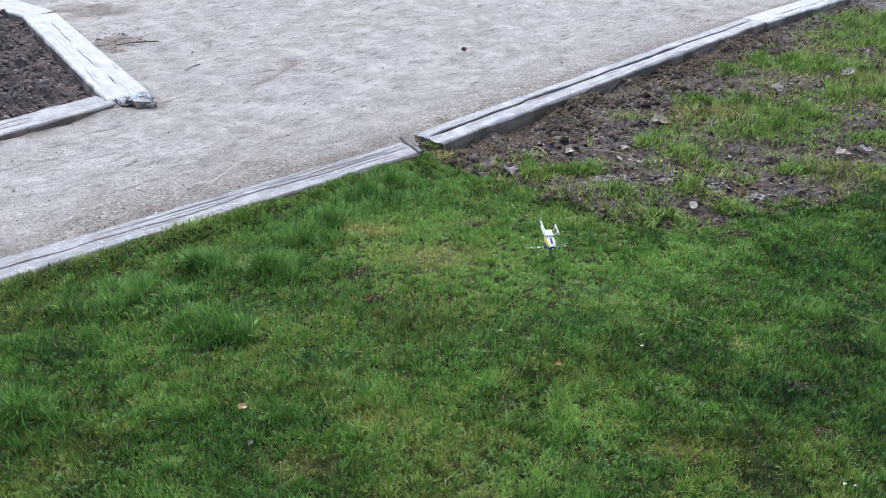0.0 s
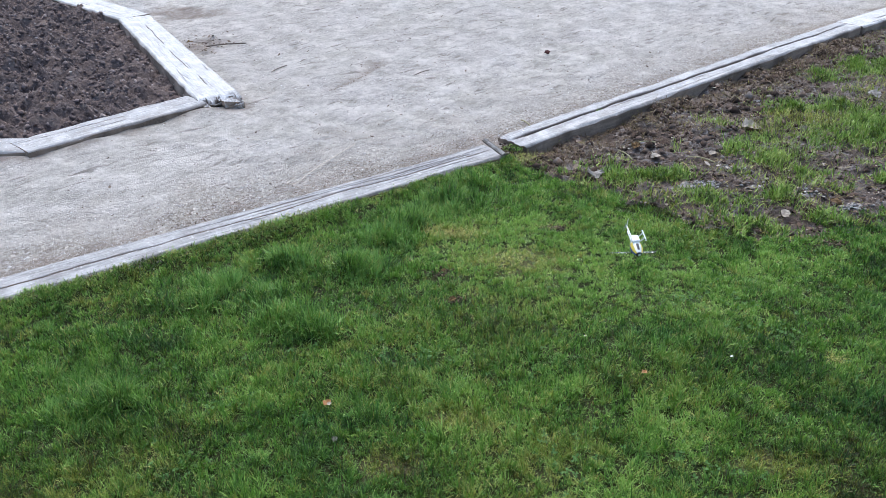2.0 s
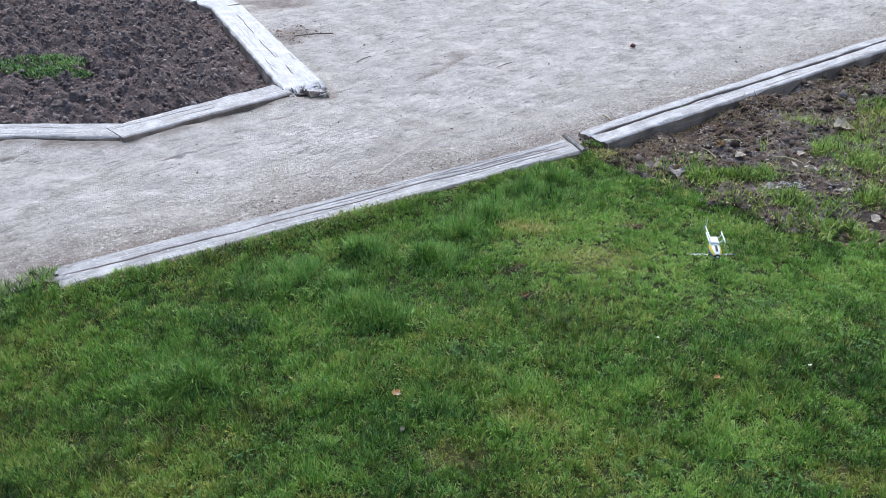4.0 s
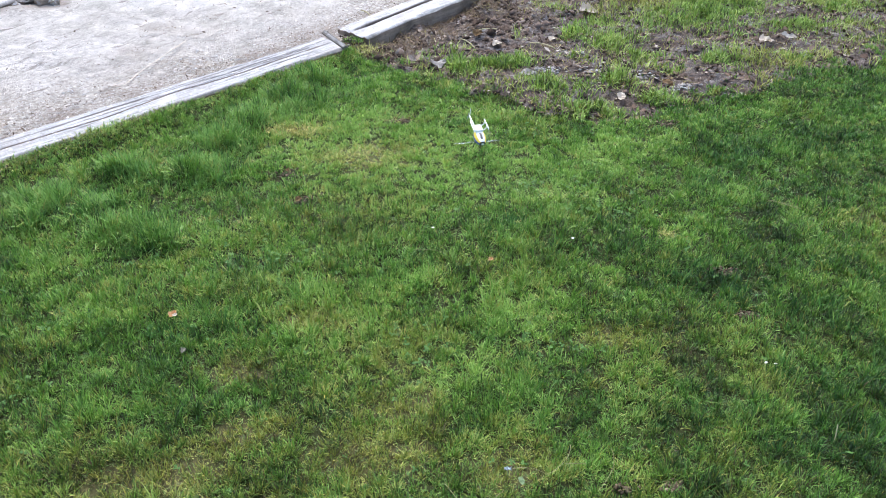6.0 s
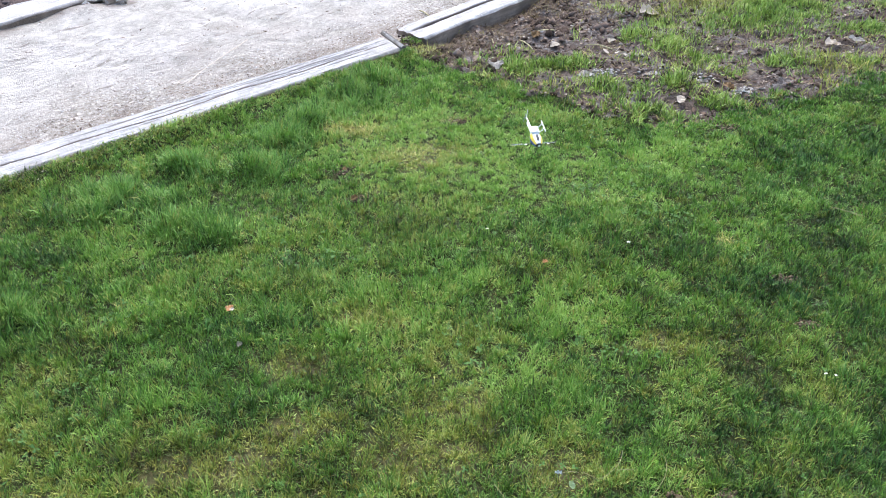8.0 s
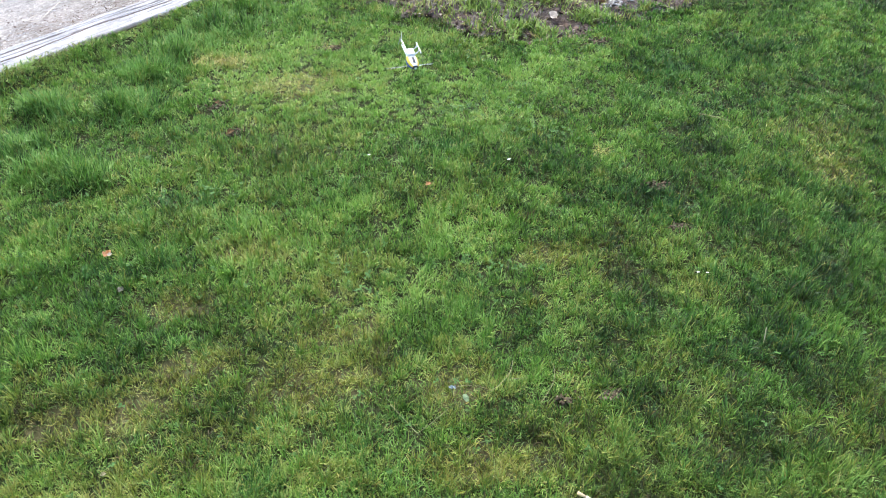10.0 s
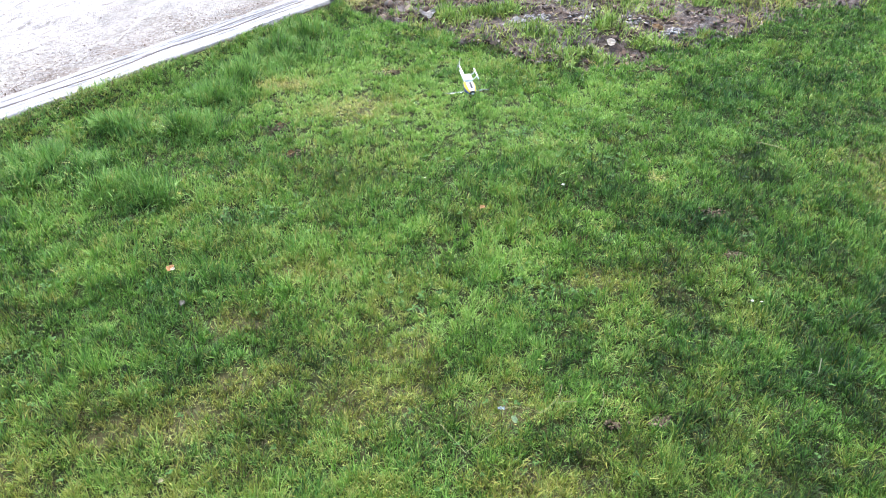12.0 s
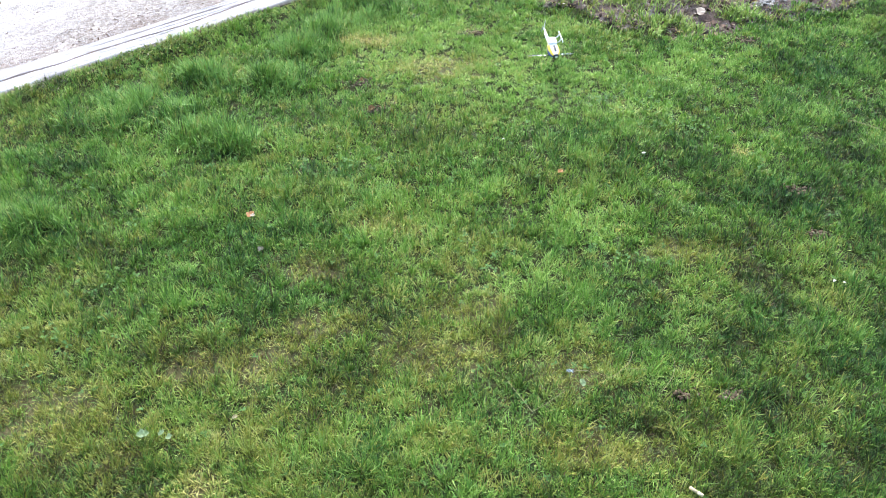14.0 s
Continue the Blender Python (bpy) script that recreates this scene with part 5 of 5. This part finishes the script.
stalk("twig", "thin dark twig lying on gravel", [(-0.75, 5.70, 0.01), (-0.70, 5.79, 0.014), (-0.66, 5.83, 0.01)], 0.0026, TWIG, "twig")
stalk("twig", "thin pale stalk lying on gravel beside the kerb", [(0.02, 4.70, 0.012), (0.0, 4.76, 0.016), (-0.03, 4.80, 0.01)], 0.004, STRAW, "twig")
for k, (px, py, a) in enumerate([(0.62, 4.45, 0.3), (0.80, 4.58, 1.2), (0.52, 4.36, 2.0), (1.02, 4.75, 0.8), (0.9, 4.3, 2.6), (1.35, 5.1, 0.4), (0.35, 4.35, 1.6), (1.6, 5.5, 1.0)]):
    dx, dy = 0.07 * math.cos(a), 0.07 * math.sin(a)
    z = on_lawn(px, py) + 0.012
    stalk("twig", "dry brown twig lying on bare earth", [(px - dx, py - dy, z), (px, py + 0.02, z + 0.014), (px + dx, py + dy, z)], 0.003, TWIG if k % 2 else STRAW, "twig")

# A scrap of bluish-white wrapper with a dry stem beside it.
bm = bmesh.new()
grid = [[bm.verts.new((0.017 * (a / 6 - 0.5), 0.008 * (b / 3 - 0.5), 0.0035 * math.sin(a * 1.9 + b) + 0.003 * noise.noise((a * 0.8, b * 0.9, 3.0)))) for b in range(4)] for a in range(7)]
for r, q in zip(grid, grid[1:]):
    for b in range(3):
        bm.faces.new((r[b], q[b], q[b + 1], r[b + 1]))
bmesh.ops.solidify(bm, geom=list(bm.faces), thickness=0.0006)
scrap = tagged(part("wrapper_scrap", bm, WRAPPER, None, "crumpled bluish-white scrap of wrapper in the grass"), category="litter")
scrap.matrix_world = pose(0.302, 1.464, -0.002, 14, -8, -12)
stalk("dry_stalk", "pale dry bent grass stalk beside a wrapper scrap", [(0.312, 1.462, -0.003), (0.33, 1.466, 0.0), (0.352, 1.463, -0.004)], 0.0008, STEM, "stalk")

# The cigarette end: a paper tube with a filter.
butt = new("cigarette_end")
tagged(butt, "cream cigarette end lying on the lawn", "cigarette end")
for name, m, x0, x1, r in (("paper_tube", PAPER, -0.016, 0.004, 0.0038), ("filter_tip", FILTER, 0.004, 0.017, 0.004)):
    bm = bmesh.new()
    bmesh.ops.create_cone(bm, cap_ends=True, segments=14, radius1=r, radius2=r * 0.93, depth=x1 - x0, matrix=pose((x0 + x1) / 2, 0, 0, 0, 90, 0))
    bmesh.ops.bevel(bm, geom=[e for e in bm.edges if e.calc_face_angle(0) > 1], offset=0.0005, segments=2, affect="EDGES")
    part(name, bm, m, butt, smooth=True)
butt.matrix_world = pose(0.535, 1.10, on_lawn(0.535, 1.10) + 0.036, 0, 6, -38)


def daisy(x, y, size, up=0.035):
    """A small white flower with a yellow middle on a stalk."""
    flower = new("daisy")
    bm = bmesh.new()
    for k in range(9):
        a = 2 * math.pi * k / 9
        c, s = math.cos(a), math.sin(a)
        vs = [bm.verts.new(((r * c - w * s) * size, (r * s + w * c) * size, h * size)) for r, w, h in ((0.2, -0.08, 0), (0.8, -0.18, 0.12), (1.0, 0, 0.1), (0.8, 0.18, 0.12), (0.2, 0.08, 0))]
        bm.faces.new(vs)
    part("petals", bm, PETAL, flower, "white petals")
    bm = bmesh.new()
    bmesh.ops.create_uvsphere(bm, u_segments=10, v_segments=6, radius=size * 0.3, matrix=Matrix.Diagonal((1, 1, 0.6, 1)))
    part("flower_centre", bm, BUTTON, flower, "yellow flower centre", True)
    bm = bmesh.new()
    bmesh.ops.create_cone(bm, segments=6, radius1=0.0012, radius2=0.001, depth=up, matrix=pose(0, 0, -up / 2))
    part("stalk", bm, CLOVER, flower)
    flower.matrix_world = pose(x, y, 0.004, RNG.uniform(-25, -5), RNG.uniform(-15, 15), RNG.uniform(0, 90))
    return tagged(flower, "small white daisy in the lawn", "flower", "daisies")


for x, y, s in ((0.672, 2.455, 0.0075), (0.201, 2.551, 0.006), (1.085, 1.79, 0.005), (1.110, 1.783, 0.0045)):
    daisy(x, y, s)


def stone(name, label, x, y, z, size, material, seed, category="stone"):
    bm = bmesh.new()
    bmesh.ops.create_icosphere(bm, subdivisions=2, radius=size)
    for v in bm.verts:
        v.co *= 0.8 + 0.5 * noise.noise(v.co / size * 1.3 + Vector((seed, 0, 0)))
        v.co.z *= 0.65
    ob = part(name, bm, material, None, label)
    ob.location = (x, y, z)
    return tagged(ob, category=category)


stone("clod", "small dark reddish brown clod lying on gravel", 0.151, 6.31, 0.015, 0.024, RED_CLOD, 4, "clod")
for k, (x, y, s) in enumerate([(0.62, 4.50, 0.022), (0.95, 4.95, 0.020), (1.1, 4.98, 0.024), (0.48, 4.28, 0.016), (1.05, 4.88, 0.018), (1.42, 5.35, 0.03)]):
    stone("stone", "small pale stone on damp bare earth", x, y, on_lawn(x, y) + 0.004, s * 0.8, ROCK, k + 9)
for k, (x, y, s) in enumerate([(-3.1, 5.6, 0.018), (-2.35, 5.15, 0.014), (-4.3, 6.3, 0.03), (-3.2, 4.75, 0.02), (-4.5, 7.2, 0.025), (-3.6, 6.2, 0.02)]):
    stone("stone", "small pale stone on dark bed soil", x, y, float(bed_height(np.array([x]), np.array([y]))[0]) + 0.006, s * 0.8, ROCK, k + 30)


# ---- the model helicopter, upside down ----
def tube(bm, a, b, r1, r2=None, seg=10):
    a, b = Vector(a), Vector(b)
    turn = (b - a).to_track_quat("Z", "Y").to_matrix().to_4x4()
    bmesh.ops.create_cone(bm, cap_ends=True, segments=seg, radius1=r1, radius2=r1 if r2 is None else r2, depth=(b - a).length, matrix=Matrix.Translation((a + b) / 2) @ turn)


def shell(bm, rings, seg=18, part_of=(0.0, 1.0), grow=0.0):
    """A skin round the nose-to-tail axis; rings: place along, half width, height above and below the axis. part_of: the share of the turn."""
    f, t = part_of
    full = t - f > 0.999
    grid = []
    for y, w, up, down in rings:
        row = []
        for k in range(seg if full else seg + 1):
            a = 2 * math.pi * (f + (t - f) * k / seg)
            c, s = math.cos(a), math.sin(a)
            row.append(bm.verts.new(((w + grow) * c, y, (up + grow if s > 0 else down + grow) * s)))
        grid.append(row)
    m = len(grid[0])
    for r, q in zip(grid, grid[1:]):
        for k in range(m if full else m - 1):
            bm.faces.new((r[k], r[(k + 1) % m], q[(k + 1) % m], q[k]))
    if full:
        bm.faces.new(grid[0])
        bm.faces.new(list(reversed(grid[-1])))


def helicopter():
    """Nose towards -y, as it stands upright; the whole is turned over afterwards."""
    top = new("model_helicopter")
    rings = [(-0.112, 0.006, 0.005, 0.006), (-0.104, 0.014, 0.012, 0.012), (-0.088, 0.022, 0.020, 0.018), (-0.066, 0.027, 0.028, 0.023),
             (-0.042, 0.028, 0.034, 0.025), (-0.018, 0.025, 0.034, 0.024), (0.004, 0.018, 0.026, 0.020), (0.020, 0.010, 0.014, 0.014)]
    bm = bmesh.new()
    shell(bm, rings)
    body = part("canopy", bm, WHITE, top, "glossy white canopy with yellow and blue panels", True)
    for f, t, m, label in ((0.53, 0.64, YELLOW, "yellow side panel"), (0.86, 0.97, YELLOW, "yellow side panel"), (0.41, 0.53, BLUE, "blue side stripe"), (0.97, 1.09, BLUE, "blue side stripe")):
        bm = bmesh.new()
        shell(bm, rings[1:6], 6, (f, t), 0.0008)
        part("panel", bm, m, body, label, True)
    bm = bmesh.new()
    shell(bm, rings[2:5], 5, (0.715, 0.785), 0.0012)
    part("belly_slot", bm, BLACK, body, "dark slot in the belly", True)
    bm = bmesh.new()
    shell(bm, rings[:2], 16, (0.0, 0.999), 0.0012)
    part("windscreen", bm, BLACK, body, "dark windscreen", True)
    bm = bmesh.new()
    bmesh.ops.create_cube(bm, size=1, matrix=Matrix.Translation((0, -0.004, -0.026)) @ Matrix.Diagonal((0.036, 0.052, 0.018, 1)))
    bmesh.ops.bevel(bm, geom=list(bm.edges), offset=0.003, segments=2, affect="EDGES")
    part("battery_tray", bm, WHITE, top, "white battery tray")
    for s in (-1, 1):
        gear = None
        bm = bmesh.new()
        tube(bm, (s * 0.036, -0.052, -0.058), (s * 0.036, 0.030, -0.058), 0.0028)
        tube(bm, (s * 0.036, -0.052, -0.058), (s * 0.036, -0.062, -0.053), 0.0028, 0.002)
        gear = part("skid", bm, WHITE, top, "white landing skid")
        for y in (-0.030, 0.012):
            bm = bmesh.new()
            tube(bm, (s * 0.012, y, -0.026), (s * 0.030, y, -0.042), 0.0026)
            tube(bm, (s * 0.030, y, -0.042), (s * 0.036, y, -0.058), 0.0026)
            part("skid_strut", bm, WHITE, gear)
    bm = bmesh.new()
    tube(bm, (0, 0.010, 0.004), (0, 0.172, 0.010), 0.0038, 0.0030, 12)
    boom = part("tail_boom", bm, WHITE, top, "thin white tail boom", True)
    bm = bmesh.new()
    fin = [bm.verts.new(p) for p in ((0, 0.160, -0.044), (0, 0.169, -0.045), (0, 0.174, 0.0), (0, 0.182, 0.026), (0, 0.174, 0.027), (0, 0.160, 0.004))]
    bm.faces.new(fin)
    bmesh.ops.solidify(bm, geom=list(bm.faces), thickness=0.0016)
    part("tail_fin", bm, WHITE, boom, "white tail fin")
    bm = bmesh.new()
    tube(bm, (0.001, 0.165, 0.010), (0.011, 0.165, 0.010), 0.004)
    hub = part("tail_rotor_hub", bm, GREY, boom)
    for a in (70, 250):
        bm = bmesh.new()
        bmesh.ops.create_cube(bm, size=1, matrix=Matrix.Translation((0.010, 0.165, 0.010)) @ pose(0, 0, 0, a, 0, 0) @ Matrix.Translation((0, 0.017, 0)) @ Matrix.Diagonal((0.0012, 0.028, 0.006, 1)))
        part("tail_rotor_blade", bm, GREY, hub)
    bm = bmesh.new()
    tube(bm, (0, -0.012, 0.028), (0, -0.012, 0.056), 0.0022)
    mast = part("mast", bm, GREY, top)
    bm = bmesh.new()
    bmesh.ops.create_cube(bm, size=1, matrix=Matrix.Translation((0, -0.012, 0.054)) @ Matrix.Diagonal((0.026, 0.010, 0.008, 1)))
    bmesh.ops.bevel(bm, geom=list(bm.edges), offset=0.002, segments=2, affect="EDGES")
    part("rotor_head", bm, BLACK, mast)
    for s in (-1, 1):
        bm = bmesh.new()
        vs = []
        for x, h in ((0.012, 0.006), (0.03, 0.0105), (0.09, 0.0105), (0.112, 0.0085), (0.117, 0.004)):
            vs.append([bm.verts.new((s * x * 0.98, -0.012 + d * h * 0.5 + s * x * 0.06, 0.055 + dz)) for d, dz in ((-1, 0.0), (-0.4, 0.0016), (1, 0.0), (-0.4, -0.0006))])
        for r, q in zip(vs, vs[1:]):
            for k in range(4):
                bm.faces.new((r[k], r[(k + 1) % 4], q[(k + 1) % 4], q[k]))
        bm.faces.new(vs[0])
        bm.faces.new(list(reversed(vs[-1])))
        part("main_rotor_blade", bm, CLEAR, mast, "thin translucent main rotor blade")
    return tagged(top, "small white, yellow and blue model helicopter flying upside down over grass", "model helicopter")


helicopter().matrix_world = pose(0.41, 3.04, 0.12, 13, 0, 10) @ pose(0, 0, 0, 0, 180, 0) @ Matrix.Diagonal((0.80, 0.66, 0.76, 1))
